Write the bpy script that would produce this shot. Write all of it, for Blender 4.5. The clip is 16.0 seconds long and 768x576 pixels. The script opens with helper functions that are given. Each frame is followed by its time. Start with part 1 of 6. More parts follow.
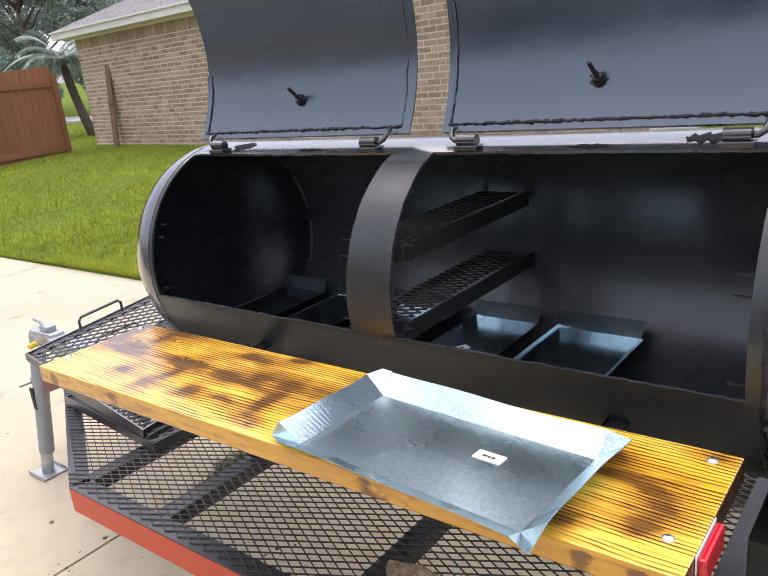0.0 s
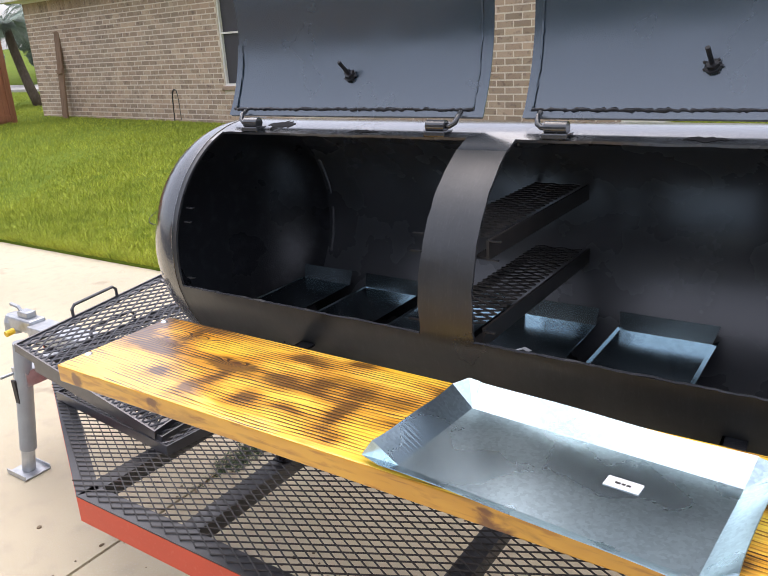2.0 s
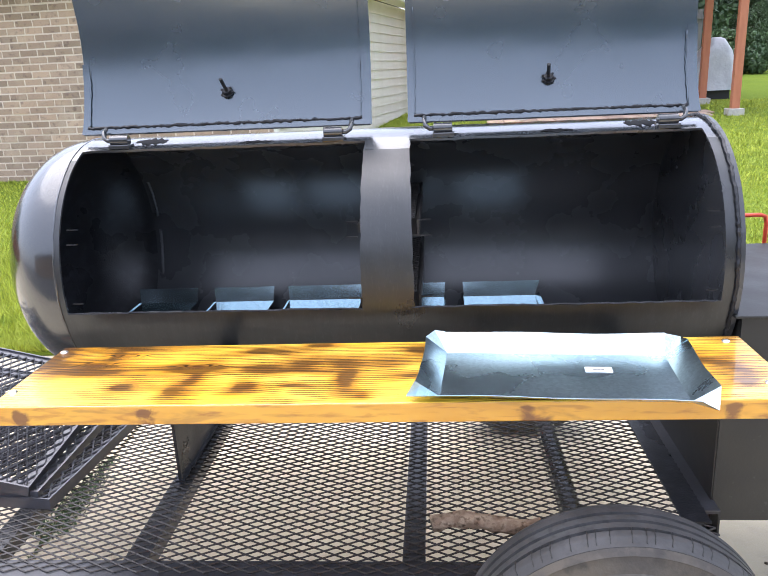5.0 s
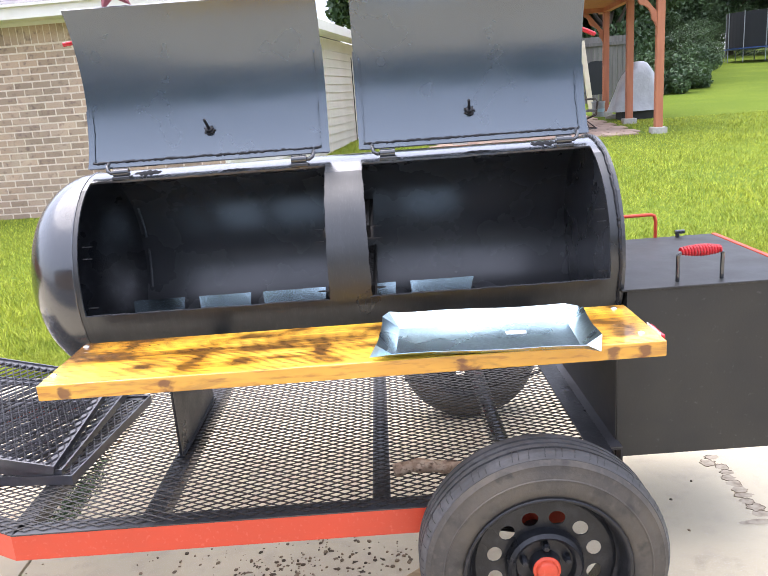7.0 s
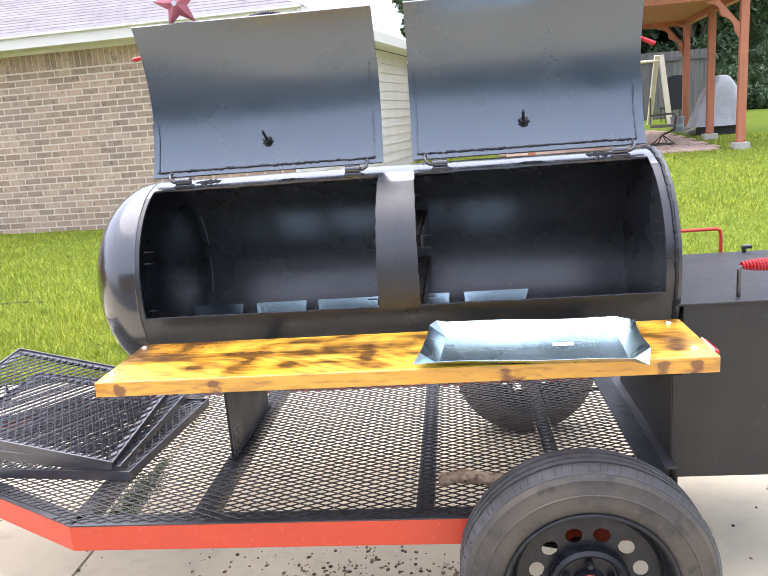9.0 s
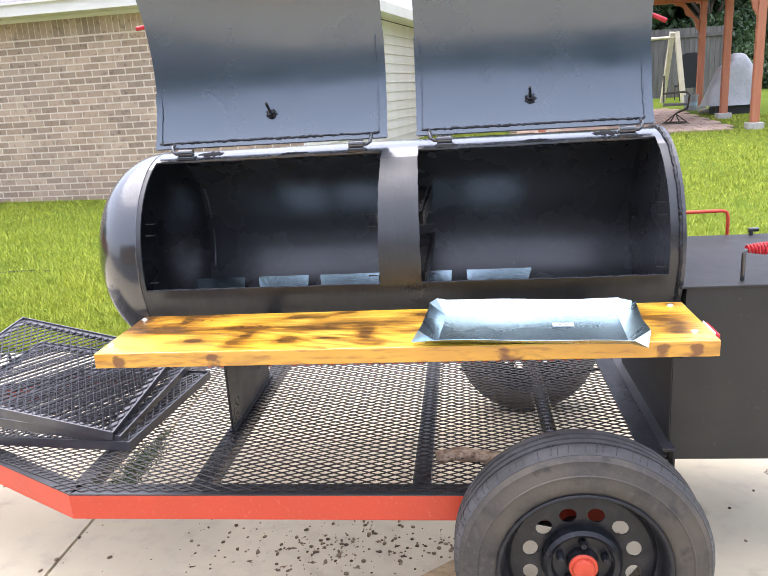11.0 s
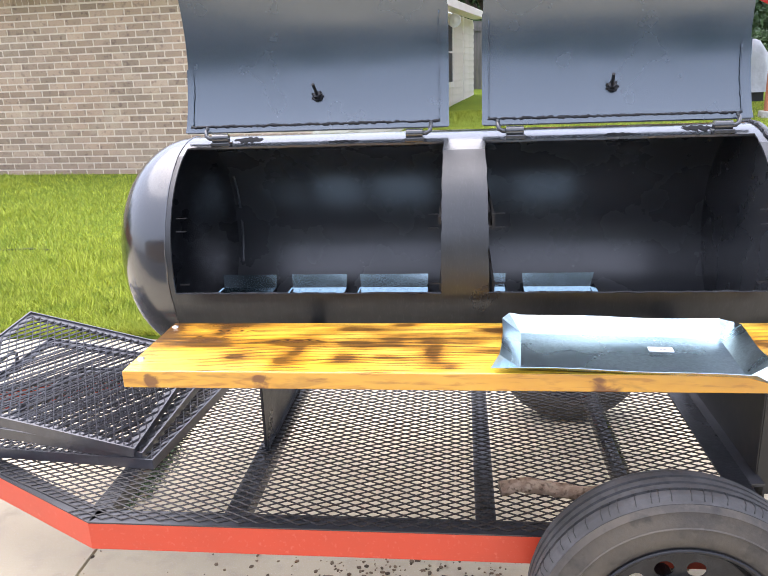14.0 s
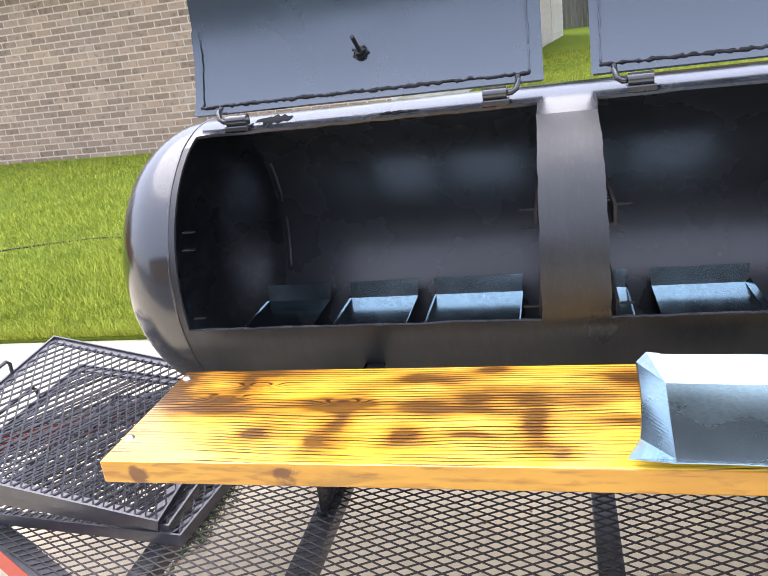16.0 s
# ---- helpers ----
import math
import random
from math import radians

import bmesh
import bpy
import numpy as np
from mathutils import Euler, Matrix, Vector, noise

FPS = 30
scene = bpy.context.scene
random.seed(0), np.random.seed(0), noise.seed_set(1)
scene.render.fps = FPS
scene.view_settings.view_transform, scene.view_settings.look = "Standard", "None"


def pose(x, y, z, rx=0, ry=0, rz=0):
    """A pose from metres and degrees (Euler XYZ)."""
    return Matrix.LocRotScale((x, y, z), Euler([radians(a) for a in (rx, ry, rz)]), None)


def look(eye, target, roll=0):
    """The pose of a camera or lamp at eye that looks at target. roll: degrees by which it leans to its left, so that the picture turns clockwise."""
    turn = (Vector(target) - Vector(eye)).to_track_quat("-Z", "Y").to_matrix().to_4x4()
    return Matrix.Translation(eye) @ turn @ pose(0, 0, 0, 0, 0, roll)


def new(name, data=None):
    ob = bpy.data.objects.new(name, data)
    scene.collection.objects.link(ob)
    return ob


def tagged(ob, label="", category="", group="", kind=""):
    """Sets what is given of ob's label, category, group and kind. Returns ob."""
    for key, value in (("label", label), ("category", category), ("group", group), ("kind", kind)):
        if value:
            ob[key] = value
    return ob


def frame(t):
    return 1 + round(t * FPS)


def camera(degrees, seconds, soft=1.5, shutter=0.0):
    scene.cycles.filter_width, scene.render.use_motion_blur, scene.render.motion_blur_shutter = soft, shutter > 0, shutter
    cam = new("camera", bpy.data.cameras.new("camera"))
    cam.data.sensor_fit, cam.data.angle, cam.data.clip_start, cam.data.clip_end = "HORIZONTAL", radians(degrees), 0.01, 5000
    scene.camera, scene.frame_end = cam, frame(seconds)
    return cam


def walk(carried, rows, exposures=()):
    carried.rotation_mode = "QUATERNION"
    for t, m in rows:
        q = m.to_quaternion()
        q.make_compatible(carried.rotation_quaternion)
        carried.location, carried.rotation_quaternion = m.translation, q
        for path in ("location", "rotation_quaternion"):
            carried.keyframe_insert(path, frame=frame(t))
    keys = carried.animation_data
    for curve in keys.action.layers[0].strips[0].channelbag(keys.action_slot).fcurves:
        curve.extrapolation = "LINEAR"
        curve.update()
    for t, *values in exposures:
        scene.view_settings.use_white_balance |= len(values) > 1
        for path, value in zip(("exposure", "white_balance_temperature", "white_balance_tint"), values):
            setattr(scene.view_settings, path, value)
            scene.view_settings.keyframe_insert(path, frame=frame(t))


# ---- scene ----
cam = camera(55.5, 16.0, soft=0.9)
PATH = [
    (0, (1.73, -0.76, 1.476), (0.525, 0.723, 0.885), -6.0),
    (0.5, (1.72, -0.76, 1.469), (0.491, 0.685, 0.836), -5.7),
    (1, (1.703, -0.758, 1.468), (0.471, 0.676, 0.815), -6.3),
    (1.5, (1.618, -0.758, 1.468), (0.441, 0.711, 0.792), -4.9),
    (2, (1.428, -0.791, 1.48), (0.348, 0.764, 0.835), -3.4),
    (2.5, (1.305, -0.783, 1.478), (0.282, 0.804, 0.819), -3.8),
    (3, (1.17, -0.634, 1.497), (0.086, 0.953, 0.943), -8.1),
    (3.5, (1.01, -0.606, 1.479), (0.088, 1.061, 0.87), -5.6),
    (4, (0.821, -0.786, 1.467), (0.586, 1.122, 0.913), -3.9),
    (4.5, (0.812, -0.967, 1.49), (0.778, 0.959, 0.951), -2.0),
    (4.7, (0.875, -1.073, 1.439), (0.726, 0.836, 0.859), -2.6),
    (6.8, (0.843, -1.647, 1.452), (0.791, 0.3, 0.998), -4.0),
    (7, (0.868, -1.651, 1.466), (0.854, 0.283, 0.957), -4.3),
    (7.5, (0.924, -1.664, 1.45), (0.794, 0.271, 0.961), -5.4),
    (8, (0.961, -1.662, 1.438), (0.679, 0.258, 0.953), -6.0),
    (8.5, (0.942, -1.668, 1.45), (0.701, 0.262, 0.987), -4.7),
    (9, (0.931, -1.666, 1.445), (0.726, 0.271, 0.992), -4.5),
    (9.5, (0.951, -1.671, 1.446), (0.729, 0.269, 1.014), -4.3),
    (10, (0.944, -1.67, 1.448), (0.715, 0.258, 0.971), -3.7),
    (10.2, (0.956, -1.669, 1.441), (0.72, 0.255, 0.952), -3.7),
    (12.3, (0.928, -1.633, 1.46), (0.728, 0.283, 0.924), -3.0),
    (12.5, (0.926, -1.64, 1.446), (0.729, 0.281, 0.924), -2.9),
    (13, (0.902, -1.625, 1.444), (0.719, 0.287, 0.888), -1.8),
    (13.5, (0.849, -1.557, 1.457), (0.714, 0.346, 0.855), -0.5),
    (14, (0.747, -1.423, 1.469), (0.537, 0.481, 0.893), -2.1),
    (14.5, (0.71, -1.284, 1.451), (0.432, 0.594, 0.821), -2.9),
    (15, (0.755, -1.074, 1.461), (0.281, 0.804, 0.962), -5.3),
    (15.5, (0.772, -0.949, 1.445), (0.285, 0.915, 0.907), -6.6),
    (16, (0.728, -0.876, 1.445), (0.262, 0.951, 0.776), -7.4),
]
walk(cam, [(t, look(eye, target, roll)) for t, eye, target, roll in PATH],
     exposures=[(0, -0.13, 6750, 16), (3.5, -0.10, 6750, 16), (4.5, 0.40, 6250, 15), (7.0, 0.63, 6400, 17), (12.5, 0.56, 6400, 17), (14.5, 0.53, 6400, 17), (16.0, 0.42, 6350, 18)])

# ---- world, sun ----
SUN_ELEV, SUN_ROT = 70.0, -50.0
world = bpy.data.worlds.new("world")
scene.world = world
world.use_nodes = True
wn, wl = world.node_tree.nodes, world.node_tree.links
sky = wn.new("ShaderNodeTexSky")
sky.sky_type, sky.sun_disc = "NISHITA", False
sky.sun_elevation, sky.sun_rotation = radians(SUN_ELEV), radians(SUN_ROT)
sky.air_density, sky.dust_density, sky.ozone_density = 1.0, 3.5, 1.0
haze = wn.new("ShaderNodeMix")
haze.data_type = "RGBA"
haze.inputs[0].default_value = 0.38
aim, rise = wn.new("ShaderNodeTexCoord"), wn.new("ShaderNodeSeparateXYZ")
wl.new(aim.outputs["Generated"], rise.inputs[0])
lift = wn.new("ShaderNodeMapRange")
for k, v in enumerate((0.0, 1.0, 0.85, 2.2)):
    lift.inputs[k + 1].default_value = v
wl.new(rise.outputs[2], lift.inputs[0])
cloud = wn.new("ShaderNodeVectorMath")
cloud.operation = "SCALE"
cloud.inputs[0].default_value = (9.3, 10.0, 11.6)
wl.new(lift.outputs[0], cloud.inputs["Scale"])
wl.new(cloud.outputs[0], haze.inputs[7])
wl.new(sky.outputs[0], haze.inputs[6])
wl.new(haze.outputs[2], wn["Background"].inputs[0])
wn["Background"].inputs[1].default_value = 0.188
sun = new("sun", bpy.data.lights.new("sun", "SUN"))
sun.data.energy, sun.data.angle, sun.data.color = 2.0, radians(75), (1.0, 0.95, 0.88)
sun.matrix_world = look((math.sin(radians(SUN_ROT)) * 30, math.cos(radians(SUN_ROT)) * 30, math.tan(radians(SUN_ELEV)) * 30), (0, 0, 0))


# ---- materials ----
def rgb(c):
    return (c[0], c[1], c[2], 1)


def material(name, base, rough=0.5, metal=0.0, layers=(), bump=None, coat=0.0, rough_var=0.0, rnd=0.0, spec=0.5, coat_rough=0.12, ior=1.5, sheen_tint=(1, 1, 1)):
    """A principled material. layers: (scale, detail, colour, low, high, stretch) of noise over the base;
    bump: (scale, strength, distance); rnd: how far single pieces differ in lightness."""
    m = bpy.data.materials.new(name)
    m.use_nodes = True
    n, l = m.node_tree.nodes, m.node_tree.links
    b = n["Principled BSDF"]
    b.inputs["Roughness"].default_value, b.inputs["Metallic"].default_value = rough, metal
    b.inputs["Coat Weight"].default_value = coat
    b.inputs["Coat Roughness"].default_value = coat_rough
    b.inputs["Specular IOR Level"].default_value = spec
    b.inputs["IOR"].default_value, b.inputs["Specular Tint"].default_value = ior, rgb(sheen_tint)
    tc, spot = n.new("ShaderNodeTexCoord"), n.new("ShaderNodeNewGeometry")
    at = spot.outputs["Position"] if rnd else tc.outputs["Object"]
    colour = None
    for scale, detail, col, lo, hi, stretch in layers:
        mp = n.new("ShaderNodeMapping")
        mp.inputs["Scale"].default_value = stretch
        l.new(at, mp.inputs[0])
        t = n.new("ShaderNodeTexNoise")
        t.inputs["Scale"].default_value, t.inputs["Detail"].default_value = scale, detail
        l.new(mp.outputs[0], t.inputs["Vector"])
        r = n.new("ShaderNodeMapRange")
        r.inputs[1].default_value, r.inputs[2].default_value = lo, hi
        l.new(t.outputs[0], r.inputs[0])
        x = n.new("ShaderNodeMix")
        x.data_type = "RGBA"
        l.new(r.outputs[0], x.inputs[0])
        if colour is None:
            x.inputs[6].default_value = rgb(base)
        else:
            l.new(colour, x.inputs[6])
        x.inputs[7].default_value = rgb(col)
        colour = x.outputs[2]
    if rnd:
        oi, geo = n.new("ShaderNodeObjectInfo"), n.new("ShaderNodeNewGeometry")
        ad = n.new("ShaderNodeMath")
        ad.operation = "ADD"
        l.new(oi.outputs["Random"], ad.inputs[0])
        l.new(geo.outputs["Random Per Island"], ad.inputs[1])
        fr = n.new("ShaderNodeMath")
        fr.operation = "FRACT"
        l.new(ad.outputs[0], fr.inputs[0])
        mr = n.new("ShaderNodeMapRange")
        mr.inputs[3].default_value, mr.inputs[4].default_value = 1 - rnd, 1 + rnd
        l.new(fr.outputs[0], mr.inputs[0])
        hs = n.new("ShaderNodeHueSaturation")
        l.new(mr.outputs[0], hs.inputs["Value"])
        if colour is None:
            hs.inputs["Color"].default_value = rgb(base)
        else:
            l.new(colour, hs.inputs["Color"])
        colour = hs.outputs[0]
    if colour is None:
        b.inputs["Base Color"].default_value = rgb(base)
    else:
        l.new(colour, b.inputs["Base Color"])
    if rough_var:
        t = n.new("ShaderNodeTexNoise")
        t.inputs["Scale"].default_value, t.inputs["Detail"].default_value = 7, 6
        l.new(at, t.inputs["Vector"])
        r = n.new("ShaderNodeMapRange")
        r.inputs[1].default_value, r.inputs[2].default_value = 0.3, 0.7
        r.inputs[3].default_value, r.inputs[4].default_value = max(0.02, rough - rough_var), rough + rough_var
        l.new(t.outputs[0], r.inputs[0])
        l.new(r.outputs[0], b.inputs["Roughness"])
    if bump:
        t = n.new("ShaderNodeTexNoise")
        t.inputs["Scale"].default_value, t.inputs["Detail"].default_value = bump[0], 5
        l.new(at, t.inputs["Vector"])
        bp = n.new("ShaderNodeBump")
        bp.inputs["Strength"].default_value, bp.inputs["Distance"].default_value = bump[1], bump[2]
        l.new(t.outputs[0], bp.inputs["Height"])
        l.new(bp.outputs[0], b.inputs["Normal"])
    return m


ONE = (1, 1, 1)
BLACK = material("black_paint", (0.013, 0.015, 0.017), 0.2, 0, [(6, 5, (0.02, 0.022, 0.024), 0.5, 0.8, ONE), (40, 4, (0.026, 0.028, 0.03), 0.55, 0.8, (5, 1, 1))], (34, 0.16, 0.003), rough_var=0.09, spec=0.85, coat=0.85, coat_rough=0.13)
BRUSHED = material("brushed_on_dull_black", (0.016, 0.018, 0.019), 0.36, 0, [(8, 6, (0.026, 0.028, 0.029), 0.45, 0.8, (6, 1, 1)), (60, 4, (0.034, 0.036, 0.038), 0.55, 0.8, (4, 1, 1))], (45, 0.25, 0.002), rough_var=0.12, spec=0.75)
# inside paint: base lifted above the outer black, standing in for lens veil
BLACK_IN = material("inner_black_paint", (0.040, 0.042, 0.046), 0.27, 0, [(5, 6, (0.048, 0.050, 0.054), 0.5, 0.8, ONE)], (60, 0.05, 0.003), rough_var=0.03, spec=0.7)
# black lid paint with the sky's blue reflection painted in by base and gloss tint
LID_IN = material("sky_tinted_black_paint", (0.022, 0.038, 0.051), 0.24, 0, [(3, 5, (0.030, 0.048, 0.062), 0.45, 0.8, ONE)], (38, 0.05, 0.003), rough_var=0.06, spec=1.0, ior=1.66, sheen_tint=(0.88, 0.94, 1.0))
SMEAR = material("dull_touch_up_paint", (0.010, 0.010, 0.011), 0.8, 0, [(40, 5, (0.022, 0.022, 0.024), 0.5, 0.8, (1, 5, 5))], (80, 0.4, 0.002), spec=0.16)
FRAME_BLACK = material("satin_black_frame", (0.022, 0.023, 0.028), 0.4, 0, [(14, 6, (0.035, 0.036, 0.043), 0.5, 0.75, ONE)], (90, 0.2, 0.002), rough_var=0.1, spec=0.8)
STEEL_BLACK = material("brushed_on_black_paint", (0.014, 0.015, 0.018), 0.32, 0, [(30, 6, (0.035, 0.036, 0.042), 0.5, 0.8, ONE)], (200, 0.35, 0.002), rough_var=0.1, spec=0.35)
GRATE = material("glossy_black_grate", (0.052, 0.052, 0.060), 0.28, 0, [(30, 6, (0.082, 0.082, 0.094), 0.5, 0.8, ONE)], (200, 0.3, 0.002), spec=0.9)
MESH_BLACK = material("dull_black_mesh", (0.020, 0.018, 0.017), 0.5, 0, [(20, 4, (0.038, 0.032, 0.028), 0.5, 0.8, ONE)])
FIREBOX = material("flat_black_paint", (0.017, 0.0175, 0.0165), 0.46, 0, [(4, 6, (0.027, 0.027, 0.024), 0.4, 0.8, ONE), (60, 4, (0.05, 0.05, 0.05), 0.66, 0.8, ONE)], (150, 0.15, 0.002), rough_var=0.1)
RED = material("red_paint", (0.58, 0.062, 0.026), 0.45, 0, [(8, 5, (0.54, 0.06, 0.025), 0.4, 0.7, ONE), (90, 3, (0.6, 0.10, 0.06), 0.6, 0.75, ONE)], (120, 0.1, 0.002))
RED_GLOSS = material("glossy_red_enamel", (0.5, 0.015, 0.02), 0.25, 0, [(40, 3, (0.35, 0.01, 0.015), 0.5, 0.8, ONE)])
RUBBER = material("tread_rubber", (0.044, 0.044, 0.044), 0.65, 0, [(9, 7, (0.080, 0.080, 0.082), 0.45, 0.7, ONE), (50, 5, (0.038, 0.038, 0.040), 0.5, 0.75, ONE)], (140, 0.4, 0.002))
RUBBER_SIDE = material("dusty_sidewall", (0.052, 0.047, 0.042), 0.75, 0, [(8, 8, (0.092, 0.078, 0.060), 0.42, 0.68, ONE), (60, 5, (0.085, 0.076, 0.062), 0.5, 0.75, ONE), (18, 6, (0.035, 0.032, 0.029), 0.56, 0.7, ONE)], (140, 0.5, 0.002))
GALV_JACK = material("zinc_plated_steel", (0.48, 0.50, 0.52), 0.38, 0.7, [(30, 4, (0.36, 0.38, 0.40), 0.4, 0.7, ONE)], (90, 0.2, 0.002))
GREY_PAINT = material("grey_enamel", (0.30, 0.33, 0.35), 0.4, 0.1, [(12, 4, (0.25, 0.27, 0.29), 0.4, 0.7, ONE)])
BRASS = material("yellow_plastic", (0.75, 0.48, 0.02), 0.4)
WHITE_LABEL = material("white_label", (0.82, 0.82, 0.82), 0.5)
INK = material("black_ink", (0.02, 0.02, 0.02), 0.6)
CHROME = material("zinc_bolt", (0.7, 0.7, 0.72), 0.38, 1.0)
RED_LENS = material("red_lens", (0.62, 0.01, 0.02), 0.12, 0, coat=0.5)
BARK = material("bark", (0.27, 0.19, 0.13), 0.9, 0, [(30, 6, (0.40, 0.31, 0.22), 0.45, 0.6, ONE), (70, 5, (0.12, 0.08, 0.05), 0.52, 0.68, ONE)], (60, 0.9, 0.01))
CONCRETE = material("driveway_concrete", (0.54, 0.475, 0.335), 0.85, 0, [(0.9, 6, (0.46, 0.40, 0.28), 0.42, 0.7, ONE), (14, 6, (0.42, 0.36, 0.27), 0.5, 0.85, ONE), (5, 8, (0.30, 0.24, 0.175), 0.63, 0.78, ONE), (240, 3, (0.60, 0.56, 0.49), 0.55, 0.8, ONE)], (220, 0.35, 0.002))
DIRT = material("dark_debris", (0.17, 0.125, 0.08), 0.95, 0, rnd=0.6)
CRUST = material("dried_mud", (0.42, 0.36, 0.27), 0.95, 0, [(40, 5, (0.26, 0.21, 0.15), 0.4, 0.7, ONE)], (120, 0.4, 0.002))
SOIL = material("lawn_soil", (0.115, 0.165, 0.018), 0.95, 0, [(0.5, 5, (0.15, 0.20, 0.022), 0.4, 0.65, ONE), (18, 5, (0.09, 0.14, 0.018), 0.45, 0.7, ONE)], (40, 0.6, 0.02), spec=0.1)
FADED_RED = material("faded_red_paint", (0.36, 0.10, 0.12), 0.55, 0, [(20, 4, (0.27, 0.07, 0.085), 0.45, 0.7, ONE)])
GRASS = material("grass_blade", (0.34, 0.39, 0.054), 0.6, 0, [(0.7, 4, (0.42, 0.455, 0.06), 0.4, 0.65, ONE), (5, 4, (0.21, 0.28, 0.03), 0.5, 0.75, ONE)], rnd=0.4, spec=0.2)
BRICK = material("tan_brick", (0.46, 0.325, 0.23), 0.9, 0, [(1.1, 2, (0.41, 0.305, 0.225), 0.4, 0.6, ONE), (3.4, 3, (0.51, 0.39, 0.285), 0.52, 0.7, ONE), (16, 5, (0.25, 0.175, 0.135), 0.55, 0.7, ONE), (120, 4, (0.33, 0.235, 0.18), 0.5, 0.8, ONE)], (160, 0.5, 0.004), rnd=0.24)
MORTAR = material("mortar", (0.76, 0.66, 0.55), 0.95, 0, [(60, 4, (0.66, 0.565, 0.46), 0.4, 0.7, ONE)], (200, 0.4, 0.003))
TRIM = material("cream_painted_trim", (0.80, 0.77, 0.71), 0.55, 0, [(3, 4, (0.75, 0.72, 0.65), 0.45, 0.75, ONE)])
SIDING = material("cream_siding", (0.72, 0.68, 0.60), 0.6, 0, [(2, 4, (0.66, 0.62, 0.53), 0.4, 0.7, ONE)])
SHINGLE = material("grey_asphalt_shingle", (0.25, 0.235, 0.235), 0.95, 0, [(6, 5, (0.20, 0.185, 0.185), 0.42, 0.7, ONE), (90, 3, (0.30, 0.285, 0.285), 0.5, 0.8, ONE)], (150, 0.5, 0.004), rnd=0.07)
SCREEN = material("dark_solar_screen", (0.045, 0.043, 0.05), 0.55, 0, [(2, 3, (0.06, 0.058, 0.066), 0.4, 0.7, ONE)])
CEDAR = material("stained_fence_board", (0.31, 0.125, 0.062), 0.8, 0, [(3, 5, (0.26, 0.10, 0.05), 0.4, 0.7, (6, 6, 0.7)), (25, 4, (0.36, 0.16, 0.085), 0.5, 0.8, (3, 3, 0.3))], rnd=0.12)
OLD_WOOD = material("weathered_board", (0.24, 0.15, 0.095), 0.85, 0, [(6, 5, (0.17, 0.10, 0.06), 0.4, 0.7, (4, 4, 0.5))], (50, 0.4, 0.003))
TIMBER = material("weathered_pine_block", (0.46, 0.34, 0.19), 0.8, 0, [(12, 5, (0.34, 0.24, 0.125), 0.4, 0.7, (1, 6, 6)), (50, 4, (0.22, 0.15, 0.08), 0.58, 0.75, (1, 4, 4))], (60, 0.4, 0.003))
GREY_WOOD = material("silvered_fence_board", (0.15, 0.14, 0.13), 0.9, 0, [(3, 5, (0.10, 0.095, 0.09), 0.4, 0.7, (5, 5, 0.6))], rnd=0.15)
PORCH = material("terracotta_stain", (0.50, 0.185, 0.10), 0.6, 0, [(3, 5, (0.43, 0.15, 0.08), 0.4, 0.7, (4, 4, 0.8))])
BLOCK = material("concrete_block", (0.5, 0.48, 0.44), 0.95, 0, [(20, 5, (0.40, 0.38, 0.35), 0.4, 0.7, ONE)], (80, 0.5, 0.005))
PAVER = material("clay_paver", (0.44, 0.32, 0.245), 0.9, 0, [(5, 4, (0.36, 0.26, 0.20), 0.4, 0.7, ONE)], rnd=0.2)
CREAM_WOOD = material("cream_painted_wood", (0.62, 0.56, 0.43), 0.6, 0, [(6, 4, (0.52, 0.46, 0.34), 0.45, 0.75, ONE)])
COVER = material("silver_grill_cover", (0.42, 0.43, 0.45), 0.42, 0, [(4, 5, (0.34, 0.35, 0.37), 0.4, 0.7, ONE)], (14, 0.5, 0.02))
BRONZE = material("dark_bronze_frame", (0.06, 0.05, 0.04), 0.5, 0.5)
BLUE_PAIL = material("pale_blue_plastic", (0.34, 0.50, 0.60), 0.5)
NETTING = material("dark_netting", (0.018, 0.020, 0.024), 0.9)
BLUE_PAD = material("blue_vinyl", (0.03, 0.07, 0.22), 0.5)
TRUNK = material("tree_bark", (0.085, 0.065, 0.05), 0.95, 0, [(12, 5, (0.13, 0.10, 0.08), 0.4, 0.7, (2, 2, 0.5))], (30, 0.8, 0.02))
LEAF = material("leaf", (0.055, 0.10, 0.042), 0.5, 0, [(0.9, 4, (0.08, 0.135, 0.05), 0.4, 0.65, ONE)], rnd=0.45)
# distance haze painted into the leaf colour, paler and bluer than LEAF
LEAF_HAZE = material("haze_tinted_leaf", (0.20, 0.26, 0.215), 0.6, 0, [(0.5, 4, (0.25, 0.31, 0.25), 0.4, 0.65, ONE)], rnd=0.3)
HOSE = material("black_hose", (0.02, 0.02, 0.02), 0.5)
ASPHALT = material("worn_asphalt", (0.13, 0.13, 0.13), 0.9, 0, [(3, 5, (0.10, 0.10, 0.10), 0.4, 0.7, ONE), (150, 3, (0.18, 0.18, 0.18), 0.55, 0.75, ONE)], (180, 0.5, 0.003))
ROAD = material("pale_road", (0.52, 0.50, 0.47), 0.9, 0, [(2, 4, (0.44, 0.42, 0.40), 0.4, 0.7, ONE)])


